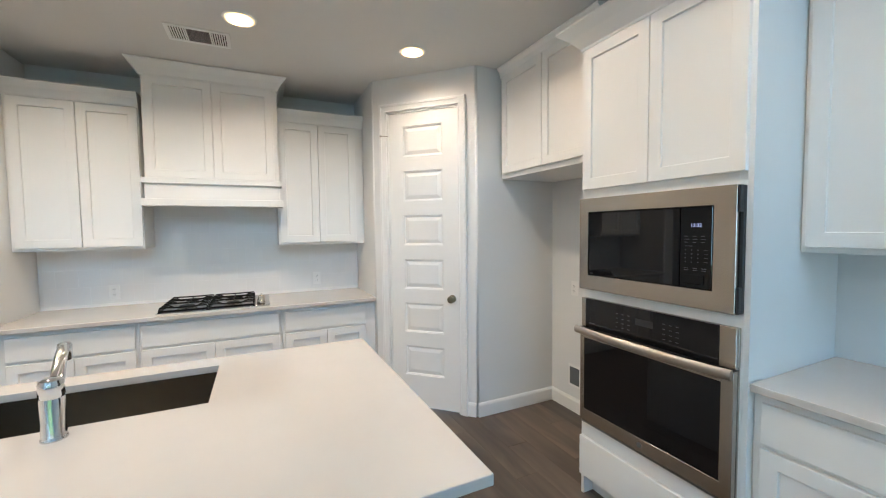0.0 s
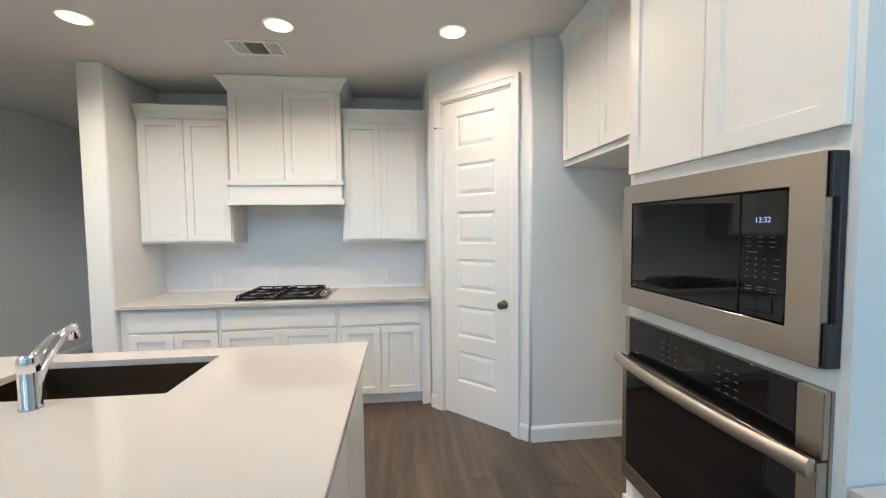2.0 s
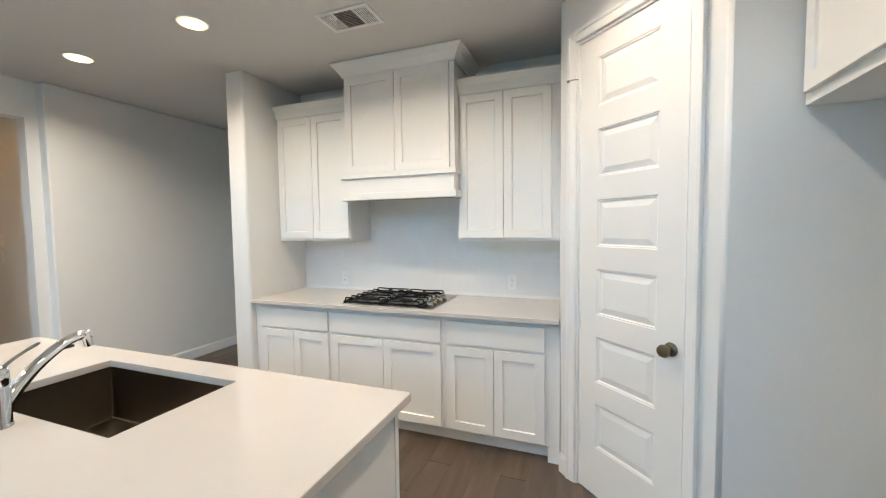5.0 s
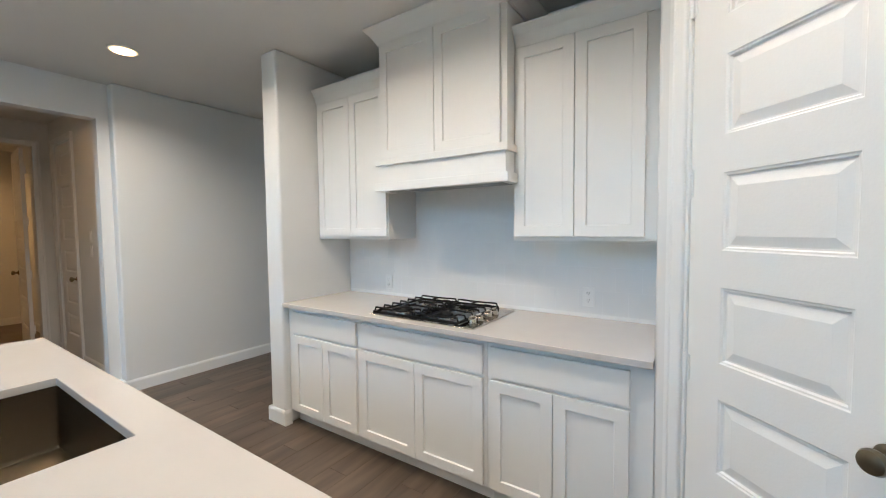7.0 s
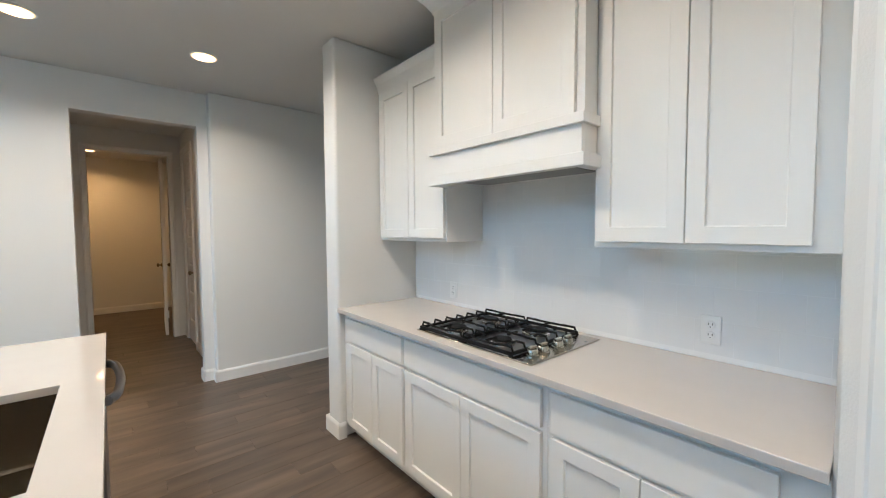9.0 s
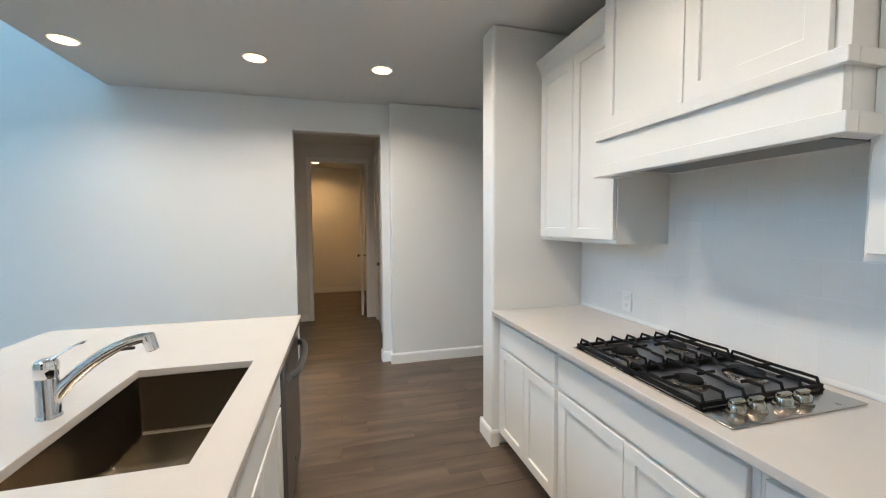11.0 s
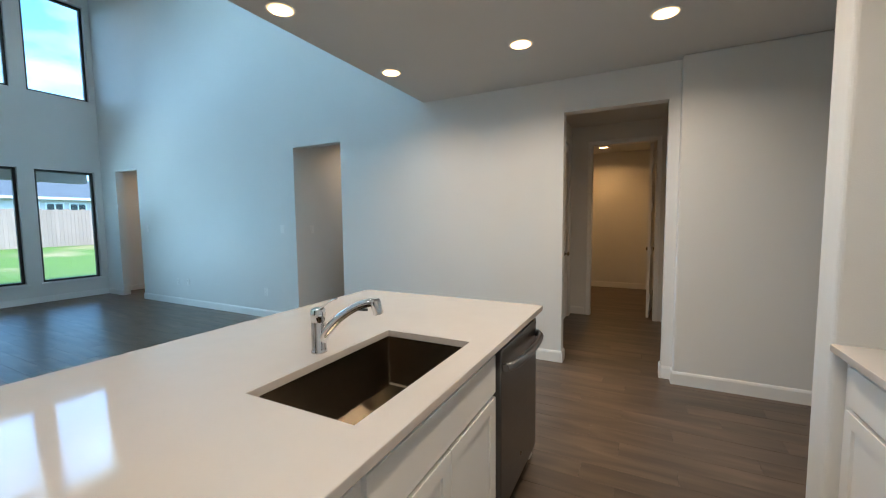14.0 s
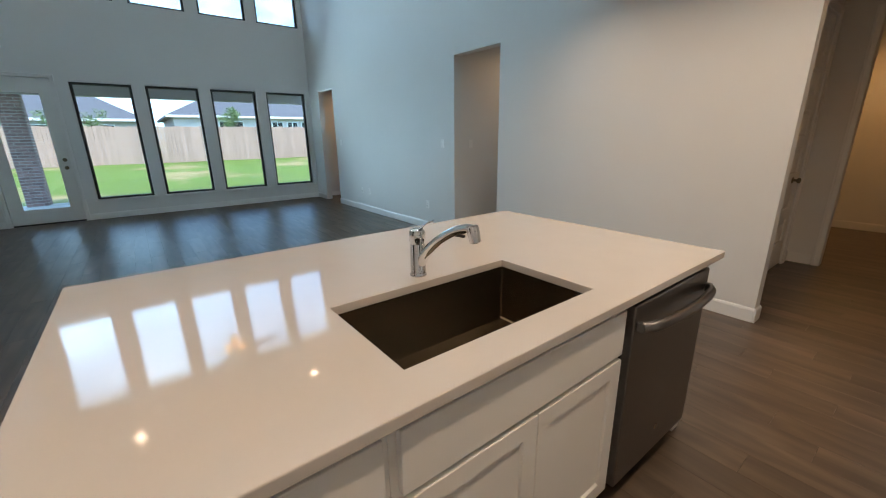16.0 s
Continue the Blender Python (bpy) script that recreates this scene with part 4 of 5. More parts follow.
part("logo_bar", boxes((0.055, 0.064, -0.0306, -0.0302, 0.556, 0.562), (0.070, 0.095, -0.0306, -0.0302, 0.5575, 0.5605)), M_PRINT, cp, "small pale printed mark")
bm = bmesh.new()
loops = []
for yy in (-0.0125, -0.040):
    loops.append(([bm.verts.new(p) for p in ((0.002, yy, 0.02), (OW - 0.002, yy, 0.02), (OW - 0.002, yy, 0.525), (0.002, yy, 0.525))],
                  [bm.verts.new(p) for p in ((0.030, yy, 0.085), (0.715, yy, 0.085), (0.715, yy, 0.475), (0.030, yy, 0.475))]))
for o, n in loops:
    for k in range(4):
        bm.faces.new((o[k], o[(k + 1) % 4], n[(k + 1) % 4], n[k]))
for q in (0, 1):
    for k in range(4):
        bm.faces.new((loops[0][q][k], loops[0][q][(k + 1) % 4], loops[1][q][(k + 1) % 4], loops[1][q][k]))
od = part("oven_door", bm, M_STEEL, ov, "brushed stainless door frame", 0.0012, 1)
part("door_glass", boxes((0.031, 0.714, -0.038, -0.013, 0.086, 0.474)), M_BLACKGLASS, od, "black oven glass")
part("badge", cyl(bmesh.new(), (OW / 2 - 0.01, -0.041, 0.052), 0.013, 0.002, "Y", 20), M_STEEL_DARK, od, "small round maker's badge")
p = smooth_path([(-0.004, -0.066, 0.520), (0.19, -0.088, 0.520), (0.381, -0.094, 0.520), (0.572, -0.088, 0.520), (OW + 0.004, -0.066, 0.520)], 5)
hd = part("handle", sweep(p, [0.012] * len(p), 12, 1.75), M_SATIN, od, "bowed brushed steel handle", smooth=True)
for x in (0.004, OW - 0.026):
    part("handle_post", boxes((x, x + 0.022, -0.075, -0.0395, 0.505, 0.535)), M_STEEL, od, "", 0.003, 1)
part("vent_gap", boxes((0.003, OW - 0.003, -0.020, -0.0125, 0.526, 0.531)), M_BLACK, ov)
part("bottom_trim", boxes((0.003, OW - 0.003, -0.026, -0.0125, 0.001, 0.017)), M_STEEL_DARK, ov)

# cabinet over the refrigerator alcove, up to the ceiling
fc = wall_cabinet("white shaker cabinet over the empty refrigerator alcove", pose(1.960, 2.836, 1.878, 0, 0, -90), 0.990, 0.777, RIGHT_X - 1.960 - 0.004, 0.034, 0.966, crown=None, bottom=0.036, top=0.004)
part("fascia", crown_mesh(0, 0.990, 0.772, 0.850, 0.5, 0.04, False, False), M_CAB, fc)
# run beside the tower
base_cabinet("white shaker base cabinet with drawer beside the oven tower", pose(1.860, 1.029, 0, 0, 0, -90), 0.79, 0.03, 0.76, 0.60)
wall_cabinet("white shaker wall cabinet beside the oven tower", pose(2.160, 1.029, 1.385, 0, 0, -90), 0.79, 1.040, RIGHT_X - 2.160 - 0.004, 0.02, 0.77, sides=(False, True))

# ---- cooktop ----
ck = thing("gas_cooktop", "stainless steel gas cooktop with black cast-iron grates", "cooktop", pose(-0.460, 3.537, 0.9152))
CW, CD = 0.736, 0.540
part("plate", boxes((0, CW, 0, CD, 0, 0.007)), M_STEEL, ck, "brushed steel plate", 0.005, 3)
# dark reflection of grates and hood put into the pan's steel colour
part("pan", boxes((0.022, 0.628, 0.025, CD - 0.025, 0.0072, 0.0090)), M_STEEL_DARK, ck, "recessed steel pan toned darker for mirrored grates and hood", 0.002, 1)
BURN = [(0.172, 0.130, 0.052), (0.172, 0.395, 0.042), (0.478, 0.130, 0.046), (0.478, 0.390, 0.058)]
for bx, by, br in BURN:
    b = part("burner", turned([(br + 0.014, 0.0), (br + 0.012, 0.008), (br, 0.011), (br, 0.017)]), M_STEEL, ck, "steel burner ring", smooth=True)
    b.location = (bx, by, 0.0090)
    k = part("burner_cap", turned([(br - 0.004, 0.0), (br - 0.001, 0.003), (br - 0.003, 0.008), (br - 0.012, 0.010)]), M_IRON, b, "black enamel cap", smooth=True)
    k.location = (0, 0, 0.017)


def add_bar(bm, pts, rad):
    seg = sweep(pts, [rad] * len(pts), 6, 1.3)
    me = bpy.data.meshes.new("bar")
    seg.to_mesh(me)
    bm.from_mesh(me)
    seg.free()
    bpy.data.meshes.remove(me)


for gx, bx in ((0.014, 0.172), (0.322, 0.478)):
    bm = bmesh.new()
    x0, x1, y0, y1, zt, t = gx, gx + 0.305, 0.016, CD - 0.016, 0.044, 0.0047
    for y in (y0, y1):
        box(bm, x0, x1, y - t, y + t, 0.011, 0.025)
    for x in (x0 + t, x1 - t):
        box(bm, x - t, x + t, y0 + t, y1 - t, 0.011, 0.024)
    for x in (x0 + t, x1 - t):
        for y in (y0, (y0 + y1) / 2, y1):
            box(bm, x - 0.007, x + 0.007, y - 0.007, y + 0.007, 0.0072, 0.0115)
    rows_y = [y0 + 0.012 + i * (y1 - y0 - 0.024) / 6 for i in range(7)]
    for i, y in enumerate(rows_y):
        near = min((0.130, 0.392), key=lambda q: abs(q - y))
        off = y - near
        if i % 2 == 1:
            add_bar(bm, [(x0 + 0.002, y, 0.020), (x0 + 0.010, y, zt), (x0 + 0.052, y, zt), (x0 + 0.075, y, zt - 0.012)], t)
            add_bar(bm, [(x1 - 0.075, y, zt - 0.012), (x1 - 0.052, y, zt), (x1 - 0.010, y, zt), (x1 - 0.002, y, 0.020)], t)
        elif abs(off) < 0.03:
            # fingers that stop short of the burner
            add_bar(bm, [(x0 + 0.002, y, 0.020), (x0 + 0.010, y, zt), (x0 + 0.055, y, zt), (bx - 0.045, y, zt - 0.001)], t)
            add_bar(bm, [(bx + 0.045, y, zt - 0.001), (x1 - 0.055, y, zt), (x1 - 0.010, y, zt), (x1 - 0.002, y, 0.020)], t)
        else:
            bow = 0.016 if off > 0 else -0.016
            if abs(off) > 0.115:
                bow = 0.0
            add_bar(bm, [(x0 + 0.002, y, 0.020), (x0 + 0.010, y, zt), (x0 + 0.060, y, zt), (bx - 0.055, y + bow, zt - 0.002), (bx + 0.055, y + bow, zt - 0.002), (x1 - 0.060, y, zt), (x1 - 0.010, y, zt), (x1 - 0.002, y, 0.020)], t)
    for by in (0.130, 0.392):
        for s in (-1, 1):
            add_bar(bm, [(bx, by + s * 0.040, zt - 0.001), (bx, by + s * 0.112, zt - 0.001)], t)
    part("grate", bm, M_IRON, ck, "black cast-iron grate")
for kx, ky in ((0.672, 0.097), (0.675, 0.168), (0.675, 0.279), (0.678, 0.352)):
    k = part("knob", turned([(0.029, 0.0), (0.029, 0.005), (0.025, 0.007), (0.023, 0.024), (0.020, 0.028)]), M_KNOB, ck, "polished steel control knob", smooth=True)
    k.location = (kx, ky, 0.0072)
    part("grip", boxes((-0.007, 0.007, -0.023, 0.023, 0.0282, 0.041)), M_KNOB, k, "", 0.003, 2)
part("badge", boxes((0.708, 0.720, 0.44, 0.452, 0.0072, 0.0078)), M_STEEL_DARK, ck)

# ---- outlets and switches ----


def outlet(m, label="white duplex wall outlet"):
    root = thing("wall_outlet", label, "outlet", m, "wall outlets")
    part("cover_plate", boxes((-0.035, 0.035, -0.006, -0.0005, -0.058, 0.058)), M_PLATE, root, "", 0.002, 2)
    for z in (-0.021, 0.021):
        s = part("socket", turned([(0.0165, 0.0), (0.0165, 0.002), (0.015, 0.003)], 20), M_PLATE, root)
        s.matrix_basis = pose(0, -0.006, z, 90, 0, 0)
        part("slot", boxes((-0.008, -0.0055, -0.0096, -0.0088, z - 0.001, z + 0.008), (0.0055, 0.008, -0.0096, -0.0088, z - 0.001, z + 0.008), (-0.002, 0.002, -0.0096, -0.0088, z - 0.010, z - 0.006)), M_SLOT, root)


def light_switch(m):
    root = thing("light_switch", "white rocker light switch on the wall", "switch", m, "light switches")
    part("cover_plate", boxes((-0.035, 0.035, -0.006, -0.0005, -0.058, 0.058)), M_PLATE, root, "", 0.002, 2)
    part("rocker", boxes((-0.0165, 0.0165, -0.010, -0.0062, -0.033, 0.033)), M_PLATE, root, "", 0.002, 2)


TILE_FACE = 4.147
outlet(pose(-0.838, TILE_FACE, 1.022))
outlet(pose(0.705, TILE_FACE, 1.036))
for y, z in ((-4.39, 0.398), (-4.09, 0.398), (-2.145, 0.384)):
    outlet(pose(LEFT_X, y, z, 0, 0, 90))
outlet(pose(RIGHT_X, 2.59, 1.005, 0, 0, -90))
light_switch(pose(LEFT_X, -1.747, 1.31, 0, 0, 90))
light_switch(pose(LEFT_X, -5.246, 1.316, 0, 0, 90))
light_switch(pose(-3.50, -1.58, 1.30, 0, 0, 180))
light_switch(pose(-3.90, 3.10, 1.25))
light_switch(pose(-3.90, 3.10, 1.40))
root = thing("water_box", "recessed white refrigerator water supply box in the wall", "wall box", pose(RIGHT_X, 2.585, 0.29, 0, 0, -90))
part("flange", boxes((-0.07, 0.07, -0.006, -0.0005, -0.09, 0.09)), M_PLATE, root, "", 0.002, 1)
# flat grey sheet whose tone stands for shade inside the box
part("recess_sheet", boxes((-0.052, 0.052, -0.0068, -0.0062, -0.07, 0.07)), M_PRINT, root, "flat grey sheet for the box's shaded hollow")

# ---- recessed lights, vent, fan ----


def can_light(x, y, power, z=CEIL, color=CAN_COLOR):
    root = thing("recessed_light", "lit round recessed ceiling light with white trim", "ceiling light", pose(x, y, z), "recessed ceiling lights")
    part("trim_ring", turned([(0.078, -0.001), (0.092, -0.001), (0.092, -0.004), (0.088, -0.008), (0.080, -0.006)], 32), M_TRIM, root, "white trim ring", smooth=True)
    part("lens", cyl(bmesh.new(), (0, 0, -0.007), 0.070, 0.004, "Z", 32), M_LENS, root, "glowing warm lens")
    # ring glows by itself in place of lamplight caught by the bezel
    part("bezel_glow", turned([(0.070, -0.009), (0.081, -0.008), (0.081, -0.004), (0.070, -0.004)], 32), M_RIM_GLOW, root, "dimmer amber rim glowing for the lens light on the bezel", smooth=True)
    la = new("lamp_in_can", bpy.data.lights.new("lamp_in_can", "AREA"))
    la.data.shape = "DISK"
    la.data.size = 0.126
    la.data.energy = power
    la.data.color = color
    la.data.spread = radians(148)
    la.matrix_world = pose(x, y, z - 0.012)


for x, y in ((-2.188, 2.897), (-0.99, 2.862), (0.154, 2.845), (-2.185, 1.956), (-2.188, 0.785), (-1.005, 0.782)):
    can_light(x, y, CAN_POWER)
can_light(1.22, 2.832, CAN_POWER * 0.47)
can_light(1.22, 1.98, CAN_POWER * 0.55)
can_light(1.23, 0.78, CAN_POWER * 0.6)
can_light(-7.13, 2.12, 1.7, CEIL, (1.0, 0.53, 0.18))
can_light(-2.06, -5.50, 0.5, HIGH)
can_light(1.26, -5.50, 0.5, HIGH)
# unseen lamp added to warm the lobby opening
can_light(-4.15, -6.15, 0.9, CEIL, (1.0, 0.66, 0.36))
# unseen lamp added to brighten the inside of the side hall
can_light(-4.40, -1.08, 0.8, CEIL, (1.0, 0.76, 0.52))
# assumed corridor lamp, hidden by the header, for the warm-lit door
can_light(-3.72, 2.45, 0.30, CEIL, (1.0, 0.56, 0.22))

vent = thing("ceiling_vent", "white metal ceiling air register with three louvre banks", "air vent", pose(-0.085, 3.172, CEIL) @ Matrix.Diagonal((1.06, 1.1, 1, 1)))
part("frame", boxes((-0.165, 0.165, -0.10, -0.078, -0.008, -0.001), (-0.165, 0.165, 0.078, 0.10, -0.008, -0.001), (-0.165, -0.143, -0.078, 0.078, -0.008, -0.001), (0.143, 0.165, -0.078, 0.078, -0.008, -0.001), (-0.066, -0.058, -0.078, 0.078, -0.008, -0.001), (0.058, 0.066, -0.078, 0.078, -0.008, -0.001)), M_TRIM, vent, "", 0.001, 1)
# no opening here: a near-black sheet gives the duct's darkness
part("duct_dark_sheet", boxes((-0.142, 0.142, -0.077, 0.077, -0.003, -0.0012)), M_SLOT, vent, "near-black sheet for the unlit duct")
for i in range(6):
    for s in (-1, 1):
        part("slat", boxes((s * (0.072 + i * 0.0125) - 0.0035, s * (0.072 + i * 0.0125) + 0.0035, -0.077, 0.077, -0.0075, -0.0045)), M_TRIM, vent)
# middle bank's shade put into colour: white slats given the darker soffit material
for i in range(11):
    part("slat", boxes((-0.057, 0.057, -0.070 + i * 0.014 - 0.002, -0.070 + i * 0.014 + 0.002, -0.0075, -0.0045)), M_SOFFIT, vent)

FANX, FANY, FANZ = -0.28, -3.18, 3.47
fan = thing("ceiling_fan", "dark walnut ceiling fan with lit glass shades", "ceiling fan", pose(FANX, FANY, FANZ))
part("downrod", cyl(bmesh.new(), (0, 0, (HIGH - FANZ + 0.08) / 2), 0.013, HIGH - FANZ - 0.08, "Z", 12), M_BRONZE, fan)
part("canopy", turned([(0.02, HIGH - FANZ - 0.09), (0.06, HIGH - FANZ - 0.06), (0.07, HIGH - FANZ)]), M_BRONZE, fan, smooth=True)
part("motor", turned([(0.05, -0.06), (0.11, -0.04), (0.125, 0.0), (0.115, 0.05), (0.06, 0.09), (0.02, 0.10)]), M_BRONZE, fan, "bronze motor housing", smooth=True)
for i in range(5):
    a = 2 * math.pi * i / 5 + 2.10
    bm = boxes((0.17, 0.62, -0.055, 0.055, -0.003, 0.003))
    bl = part("blade", bm, M_BLADE, fan, "dark walnut blade", 0.002, 1)
    bl.matrix_basis = Matrix.Rotation(a, 4, "Z") @ Matrix.Rotation(radians(-14), 4, "X")
    ir = part("blade_iron", boxes((0.10, 0.20, -0.018, 0.018, -0.008, 0.0)), M_BRONZE, fan, "", 0.002, 1)
    ir.matrix_basis = Matrix.Rotation(a, 4, "Z")
for i in range(3):
    a = 2 * math.pi * i / 3 + 0.3
    sh = part("shade", turned([(0.022, 0.0), (0.045, -0.03), (0.055, -0.07), (0.050, -0.10), (0.03, -0.112)]), M_SHADE, fan, "glowing amber glass shade", smooth=True)
    sh.matrix_basis = Matrix.Translation((0.085 * math.cos(a), 0.085 * math.sin(a), -0.055)) @ Matrix.Rotation(a, 4, "Z") @ Matrix.Rotation(radians(-28), 4, "Y")

# ---- outdoors ----
bm = bmesh.new()
xs = [-1500, -300, -80] + [-40 + i * 1.6 for i in range(51)] + [80, 300, 1500]
ys = [BACK_Y + 400 * f for f in (3.0, 1.0, 0.25)] + [BACK_Y - 0.17] + [BACK_Y - 0.17 - i * 1.0 for i in range(1, 40)] + [-80, -300, -1500]


def ground_z(x, y):
    s = min(1.0, max(0.0, (-10.5 - y) / 12.0))
    return -0.16 + 0.46 * s * s * (3 - 2 * s) + (0.03 * noise.noise(Vector((x * 0.4, y * 0.4, 0))) if -40 < y < -11 else 0)


grid = [[bm.verts.new((x, y, ground_z(x, y))) for y in ys] for x in xs]
for i in range(len(xs) - 1):
    for j in range(len(ys) - 1):
        bm.faces.new((grid[i][j], grid[i + 1][j], grid[i + 1][j + 1], grid[i][j + 1]))
structure("ground", bm, M_LAWN, "sunlit patchy green backyard lawn", "ground")
# grass tufts as one sheet of blades
rng = random.Random(5)
gv, gf = [], []
for _ in range(16000):
    y = -10.8 - 11.4 * rng.random() ** 1.2
    x = -9.5 + 15 * rng.random()
    if noise.noise(Vector((x * 0.28, y * 0.45, 3.0))) < -0.12:
        continue
    z = ground_z(x, y)
    a, h, w = rng.random() * 6.28, 0.006 + 0.008 * rng.random(), 0.010
    dx, dy = w * math.cos(a), w * math.sin(a)
    k = len(gv)
    gv += [(x - dx, y - dy, z - 0.01), (x + dx, y + dy, z - 0.01), (x + dy * 0.8, y - dx * 0.8, z + h)]
    gf.append((k, k + 1, k + 2))
me = bpy.data.meshes.new("grass")
me.from_pydata(gv, [], gf)
me.materials.append(M_GRASS)
tagged(new("grass", me), "bright green short lawn grass", "grass", "", "stuff")

structure("pavement_patio", boxes((-4.2, 3.6, -10.6, BACK_Y - 0.165, -0.155, -0.05)), M_CONC, "grey concrete patio slab", "pavement", 0.006, 1)
# patio cover: ceiling, beam and roof
root = thing("patio_cover", "covered patio roof with pale beam along the house", "patio roof", pose(0, 0, 0))
part("ceiling_board", boxes((-4.2, 3.6, -10.55, BACK_Y - 0.165, 2.78, 2.84)), M_SOFFIT, root, "grey painted patio ceiling")
part("beam", boxes((-4.2, 3.6, -10.60, -10.30, 2.46, 2.78)), M_SOFFIT, root, "painted beam", 0.004, 1)
bm = bmesh.new()
v = [bm.verts.new(c) for c in ((-4.4, -10.9, 2.85), (3.8, -10.9, 2.85), (3.8, -7.01, 3.45), (-4.4, -7.01, 3.45), (-4.4, -7.01, 2.85), (3.8, -7.01, 2.85))]
for f in ((0, 1, 2, 3), (0, 3, 4), (1, 5, 2), (0, 4, 5, 1), (3, 2, 5, 4)):
    bm.faces.new([v[i] for i in f])
part("roof", bm, M_ROOF, root, "grey shingle roof")
can = thing("recessed_light", "small lit patio ceiling light", "ceiling light", pose(-0.85, -9.6, 2.78), "patio lights")
part("lens", cyl(bmesh.new(), (0, 0, -0.006), 0.075, 0.010, "Z", 20), M_LENS, can)

# brick column
COLX, COLY = 2.38, -10.45
col = thing("brick_column", "mottled grey-brown brick patio column", "column", pose(COLX, COLY, -0.05))
part("core", boxes((-0.195, 0.195, -0.195, 0.195, 0.0, 2.51)), M_MORTAR, col, "pale mortar core")
bme = {}
for n, (lx, ly) in {"l": (0.195, 0.01), "s": (0.095, 0.01)}.items():
    b = boxes((0, lx - 0.010, -0.010, 0.0, 0, 0.057))
    finish(b)
    bme[n] = bpy.data.meshes.new("brick")
    b.to_mesh(bme[n])
    b.free()
    bme[n].materials.append(M_BRICK)
for side in (1, 3):
    for c in range(36):
        z = 0.006 + c * 0.0692
        x = -0.198
        seq = ("l", "l") if c % 2 else ("s", "l", "s")
        for n in seq:
            b = new("brick", bme[n])
            b.parent = col
            b.matrix_basis = Matrix.Rotation(math.pi if side == 1 else -math.pi / 2, 4, "Z") @ Matrix.Translation((x + 0.005, -0.1955, z))
            x += 0.198 if n == "l" else 0.099

# cedar fence of separate boards
fence = thing("fence", "weathered pale cedar privacy fence behind the lawn", "fence", pose(0, -22.4, 0.28))
rng = random.Random(8)
fb = []
for hgt in (1.80, 1.82, 1.84):
    b = boxes((0.004, 0.141, -0.010, 0.010, 0.0, hgt))
    finish(b)
    me = bpy.data.meshes.new("board")
    b.to_mesh(me)
    b.free()
    me.materials.append(M_FENCE)
    fb.append(me)
for i in range(190):
    b = new("board", rng.choice(fb))
    b.parent = fence
    b.location = (-16.0 + i * 0.145, rng.uniform(-0.004, 0.004), 0)
for z in (0.3, 0.95, 1.55):
    part("rail", boxes((-16, 11.5, -0.06, -0.012, z, z + 0.09)), M_FENCE, fence)


def house(label, x0, x1, y0, y1, eave, ridge, mat, windows, over=0.5):
    root = thing("house", label, "house", pose((x0 + x1) / 2, y1, 0.0), "houses behind the fence")
    cx = (x0 + x1) / 2
    a, b, d = x0 - cx, x1 - cx, y0 - y1
    part("wall", boxes((a, b, d, 0, 0.0, eave)), mat, root)
    run = (y1 - y0) / 2
    bm = bmesh.new()
    e = [(a - over, d - over), (b + over, d - over), (b + over, over), (a - over, over)]
    lo = [bm.verts.new((x, y, eave - 0.12)) for x, y in e]
    up = [bm.verts.new((x, y, eave + 0.04)) for x, y in e]
    r0, r1 = bm.verts.new((a + run, d / 2, ridge)), bm.verts.new((b - run, d / 2, ridge))
    for k in range(4):
        bm.faces.new((lo[k], lo[(k + 1) % 4], up[(k + 1) % 4], up[k]))
    bm.faces.new(lo)
    for f in ((up[0], up[1], r1, r0), (up[2], up[3], r0, r1), (up[1], up[2], r1), (up[3], up[0], r0)):
        bm.faces.new(f)
    part("roof", bm, M_ROOF, root, "grey shingle hip roof")
    part("fascia", boxes((a - over - 0.01, b + over + 0.01, over + 0.001, over + 0.02, eave - 0.13, eave + 0.05)), M_TRIM, root)
    for wx, wz, ww, wh in windows:
        w = part("window", boxes((wx - ww / 2 - cx, wx + ww / 2 - cx, 0.002, 0.05, wz, wz + wh)), M_TRIM, root)
        part("pane", boxes((wx - ww / 2 - cx + 0.07, wx - cx - 0.03, 0.051, 0.06, wz + 0.07, wz + wh - 0.07), (wx - cx + 0.03, wx + ww / 2 - cx - 0.07, 0.051, 0.06, wz + 0.07, wz + wh - 0.07)), M_BLACKGLASS, w, "dark glass")
    return root


house("white single-storey house with grey hip roof behind the fence", -17.0, -2.6, -46.0, -35.0, 3.25, 6.4, M_SIDING, [(-6.6, 1.7, 1.9, 1.2), (-10.3, 1.9, 1.0, 1.0), (-11.6, 1.9, 1.0, 1.0), (-12.9, 1.9, 1.0, 1.0)])
house("pale stone single-storey house with grey hip roof behind the fence", -0.4, 13.0, -47.0, -36.0, 2.95, 6.6, M_STONE, [(2.0, 1.4, 1.9, 1.2), (5.5, 1.4, 1.9, 1.2)])


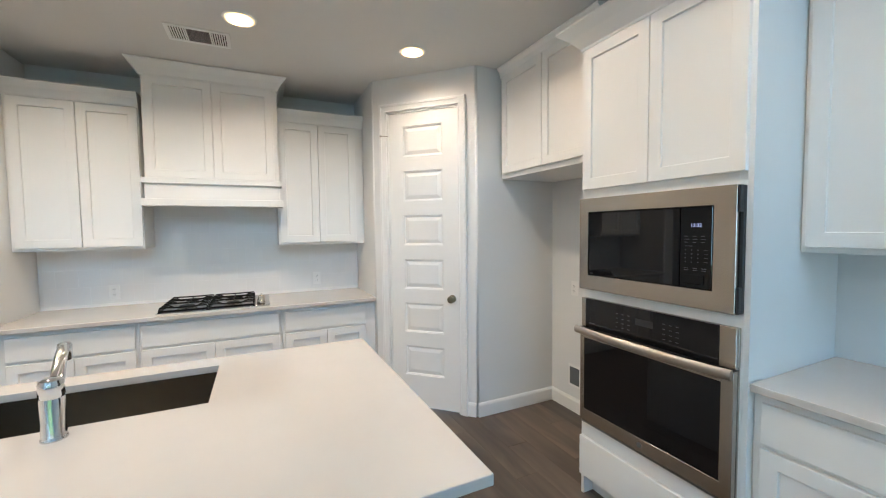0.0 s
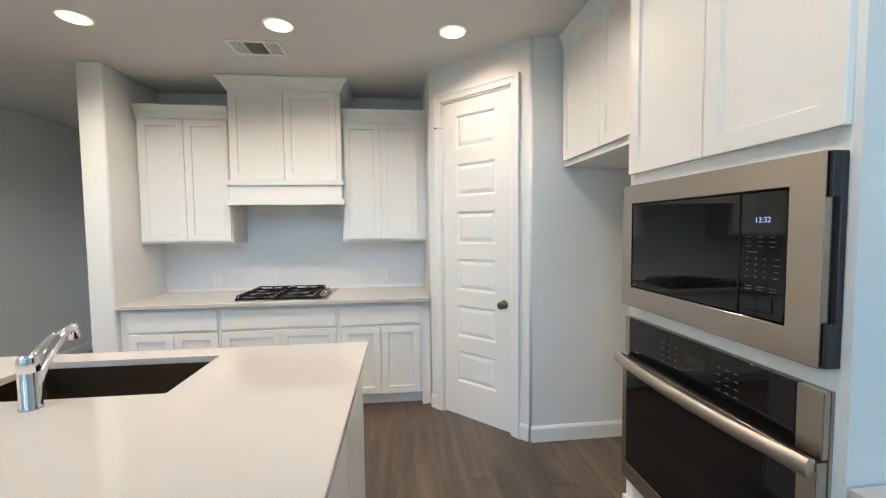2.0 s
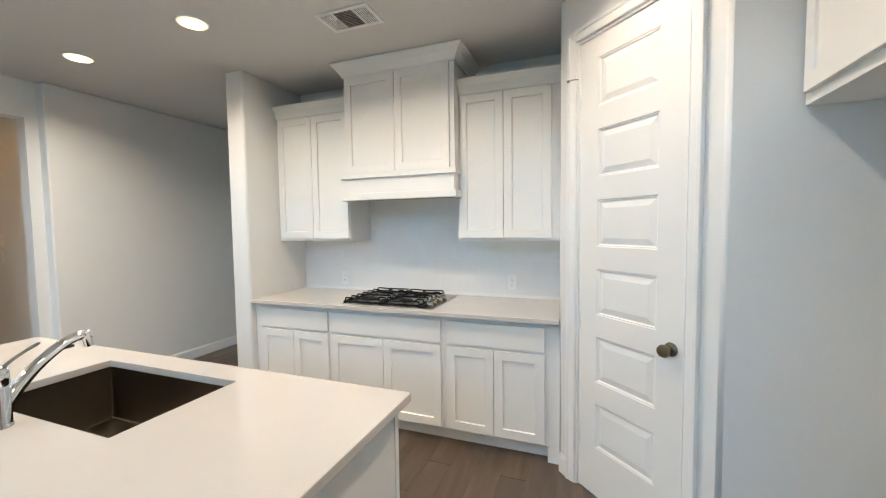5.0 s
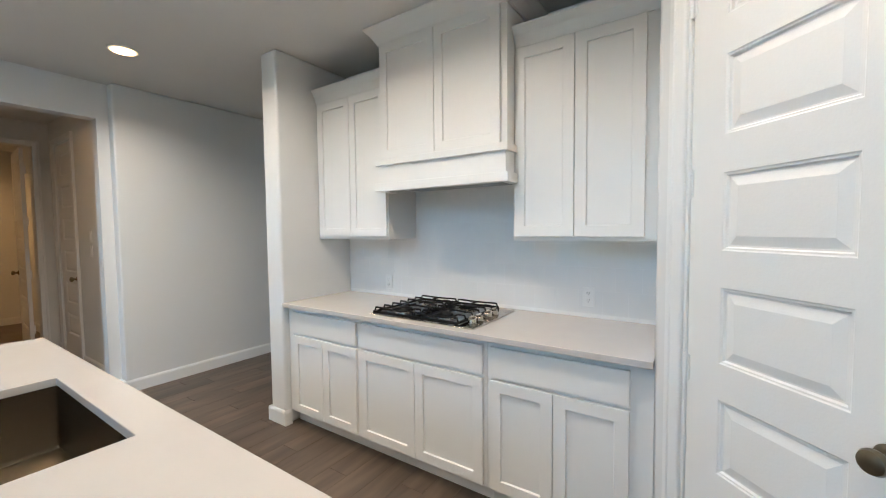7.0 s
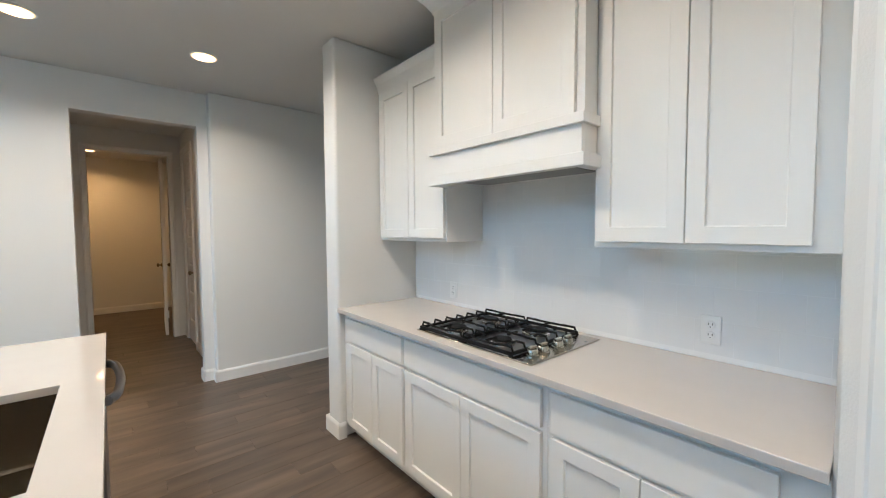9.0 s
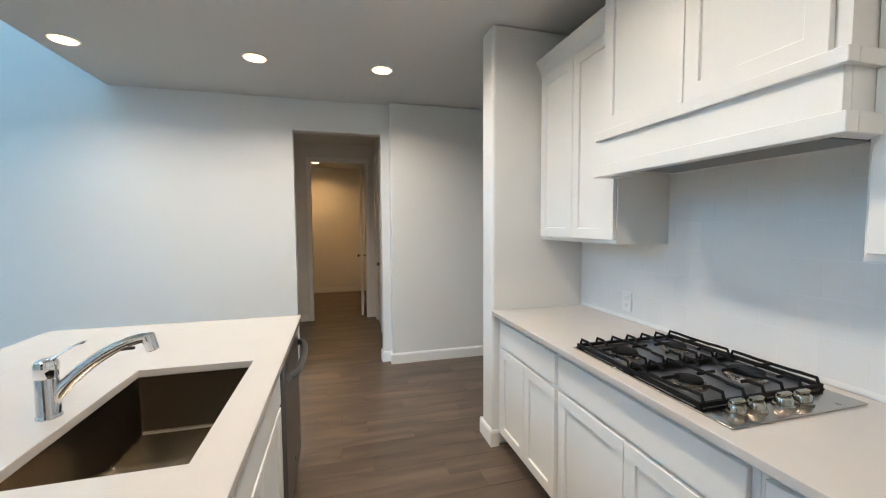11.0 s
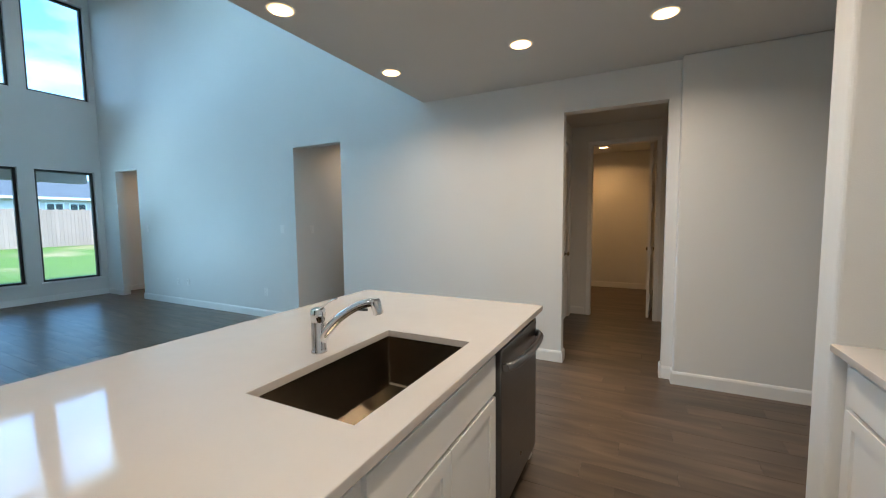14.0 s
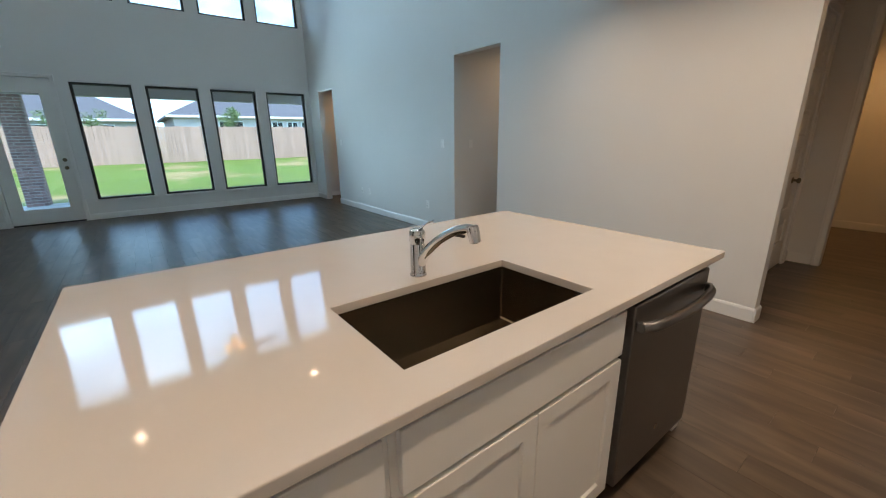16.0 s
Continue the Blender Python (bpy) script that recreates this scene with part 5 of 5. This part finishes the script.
def small_tree(x, y, h, spread, seed, label):
    rng = random.Random(seed)
    base = ground_z(x, y)
    root = thing("tree", label, "tree", pose(x, y, base))
    tr = sweep(smooth_path([(0, 0, 0), (0.04, 0.02, h * 0.35), (-0.02, 0.03, h * 0.7), (0.02, 0, h)], 4), [0.05 - 0.0035 * i for i in range(13)], 8)
    for k in range(7):
        a, z0 = rng.random() * 6.28, h * (0.45 + 0.07 * k)
        r = spread * (0.75 - 0.05 * k)
        br = sweep([(0, 0, z0), (r * 0.5 * math.cos(a), r * 0.5 * math.sin(a), z0 + 0.22), (r * math.cos(a), r * math.sin(a), z0 + 0.5)], [0.018, 0.012, 0.005], 6)
        me = bpy.data.meshes.new("limb")
        br.to_mesh(me)
        tr.from_mesh(me)
        br.free()
        bpy.data.meshes.remove(me)
    part("trunk", tr, M_BARK, root, "thin brown trunk and limbs")
    gv, gf = [], []
    clumps = [(rng.gauss(0, spread * 0.42), rng.gauss(0, spread * 0.42), h * (0.55 + 0.5 * rng.random())) for _ in range(16)]
    for cx, cy, cz in clumps:
        for _ in range(70):
            p = Vector((cx + rng.gauss(0, 0.13), cy + rng.gauss(0, 0.13), cz + rng.gauss(0, 0.14)))
            u = Vector((rng.gauss(0, 1), rng.gauss(0, 1), rng.gauss(0, 1))).normalized() * 0.06
            v = Vector((rng.gauss(0, 1), rng.gauss(0, 1), rng.gauss(0, 1))).normalized() * 0.035
            k = len(gv)
            gv += [tuple(p - u), tuple(p + v), tuple(p + u), tuple(p - v)]
            gf.append((k, k + 1, k + 2, k + 3))
    me = bpy.data.meshes.new("crown")
    me.from_pydata(gv, [], gf)
    me.materials.append(M_LEAF)
    ob = new("crown", me)
    ob.parent = root
    tagged(ob, "sparse green crown of small leaves")


small_tree(2.05, -25.0, 2.5, 0.8, 3, "young green tree behind the fence")
small_tree(3.0, -23.8, 2.3, 0.6, 4, "slim young green tree behind the fence")
small_tree(-4.9, -25.5, 2.9, 0.6, 6, "narrow young green tree behind the fence")

# ---- backsplash tiles and floor planks ----
P = 0.136
bs = structure("backsplash", boxes((-1.286, 1.104, 4.1479, 4.154, 0.9155, 1.90)), M_GROUT, "white grout bed of the tiled backsplash", "backsplash")
tile_meshes = {}


def tile_piece(w, h):
    key = (round(w, 3), round(h, 3))
    if key not in tile_meshes:
        b = boxes((0, key[0], 4.1475 - 4.149, 0.0, 0, key[1]))
        finish(b, 0.0007, 1)
        me = bpy.data.meshes.new("tile")
        b.to_mesh(me)
        b.free()
        me.materials.append(M_TILE)
        tile_meshes[key] = me
    return tile_meshes[key]


rng = random.Random(2)
for r in range(-1, 7):
    z0, z1 = max(0.918, 0.938 + r * P), 0.938 + (r + 1) * P - 0.0009
    if z1 - z0 < 0.02:
        continue
    x = -1.26 - P + (0.646 + 1.26 + (P / 2 if r % 2 else 0)) % P
    while x < 1.104:
        x0, x1 = max(x, -1.285), min(x + P - 0.0009, 1.103)
        if x1 - x0 > 0.01 and (z0 < 1.40 or -0.68 < x0 < 0.50):
            t = new("tile", tile_piece(x1 - x0, z1 - z0))
            t.parent = bs
            t.matrix_basis = pose(x0, 4.149, z0, rng.uniform(-0.05, 0.05), 0, rng.uniform(-0.05, 0.05)) @ Matrix.Translation((0, rng.uniform(-0.0001, 0.0001), 0))
        x += P

PW, PLEN = 0.1545, 0.917
fl = bpy.data.objects["floor_base"]
plank_meshes = {}


def plank_piece(w, ln):
    key = (round(w, 3), round(ln, 3))
    if key not in plank_meshes:
        b = boxes((0, key[0], 0, key[1], -0.0038, 0.0))
        finish(b, 0.0005, 1)
        me = bpy.data.meshes.new("floor_tile")
        b.to_mesh(me)
        b.free()
        me.materials.append(M_FLOOR)
        plank_meshes[key] = me
    return plank_meshes[key]


rng = random.Random(11)
far_v, far_f = [], []
near = 0
for i in range(-50, 19):
    x0 = -0.455 + i * PW
    x1 = x0 + PW - 0.0016
    y = -7.2 + (i * 0.3056 * 1.0 + rng.choice((0, 0.12))) % PLEN - PLEN * 1.2
    while y < 5.75:
        y0, y1 = max(y, BACK_Y - 0.08), min(y + PLEN - 0.0016, 5.72)
        y += PLEN
        if y1 - y0 < 0.03:
            continue
        inside = (x1 > LEFT_X - 0.02) or (y1 > 1.6 and y0 < 3.3) or (x1 > -5.6 and y1 > -1.7 and y0 < -0.4) or (x1 > -4.9 and y0 < -5.4)
        if not inside or x0 > RIGHT_X:
            continue
        if near < 300 and x0 > -3.3 and y1 > -2.6 and not (x0 > 1.25 and y0 > 2.9) and not (x0 > -1.5 and y0 > 4.2) and not (x0 > -1.45 and x1 < 0.6 and y0 > 1.4 and y1 < 2.2):
            p = new("floor_tile", plank_piece(x1 - x0, y1 - y0))
            p.parent = fl
            p.location = (x0, y0, rng.uniform(-0.0003, 0.0002))
            near += 1
        else:
            k = len(far_v)
            far_v += [(x, yy, z) for x in (x0, x1) for yy in (y0, y1) for z in (-0.0038, 0.0)]
            far_f += [tuple(k + q for q in f) for f in ((0, 1, 3, 2), (4, 6, 7, 5), (0, 4, 5, 1), (2, 3, 7, 6), (0, 2, 6, 4), (1, 5, 7, 3))]
me = bpy.data.meshes.new("floor_tiles_far")
me.from_pydata(far_v, [], far_f)
me.materials.append(M_FLOOR_FAR)
far = new("floor_tiles_far", me)
far.parent = fl
tagged(far, "brown wood-look floor tiles in the far rooms", "", "", "stuff")
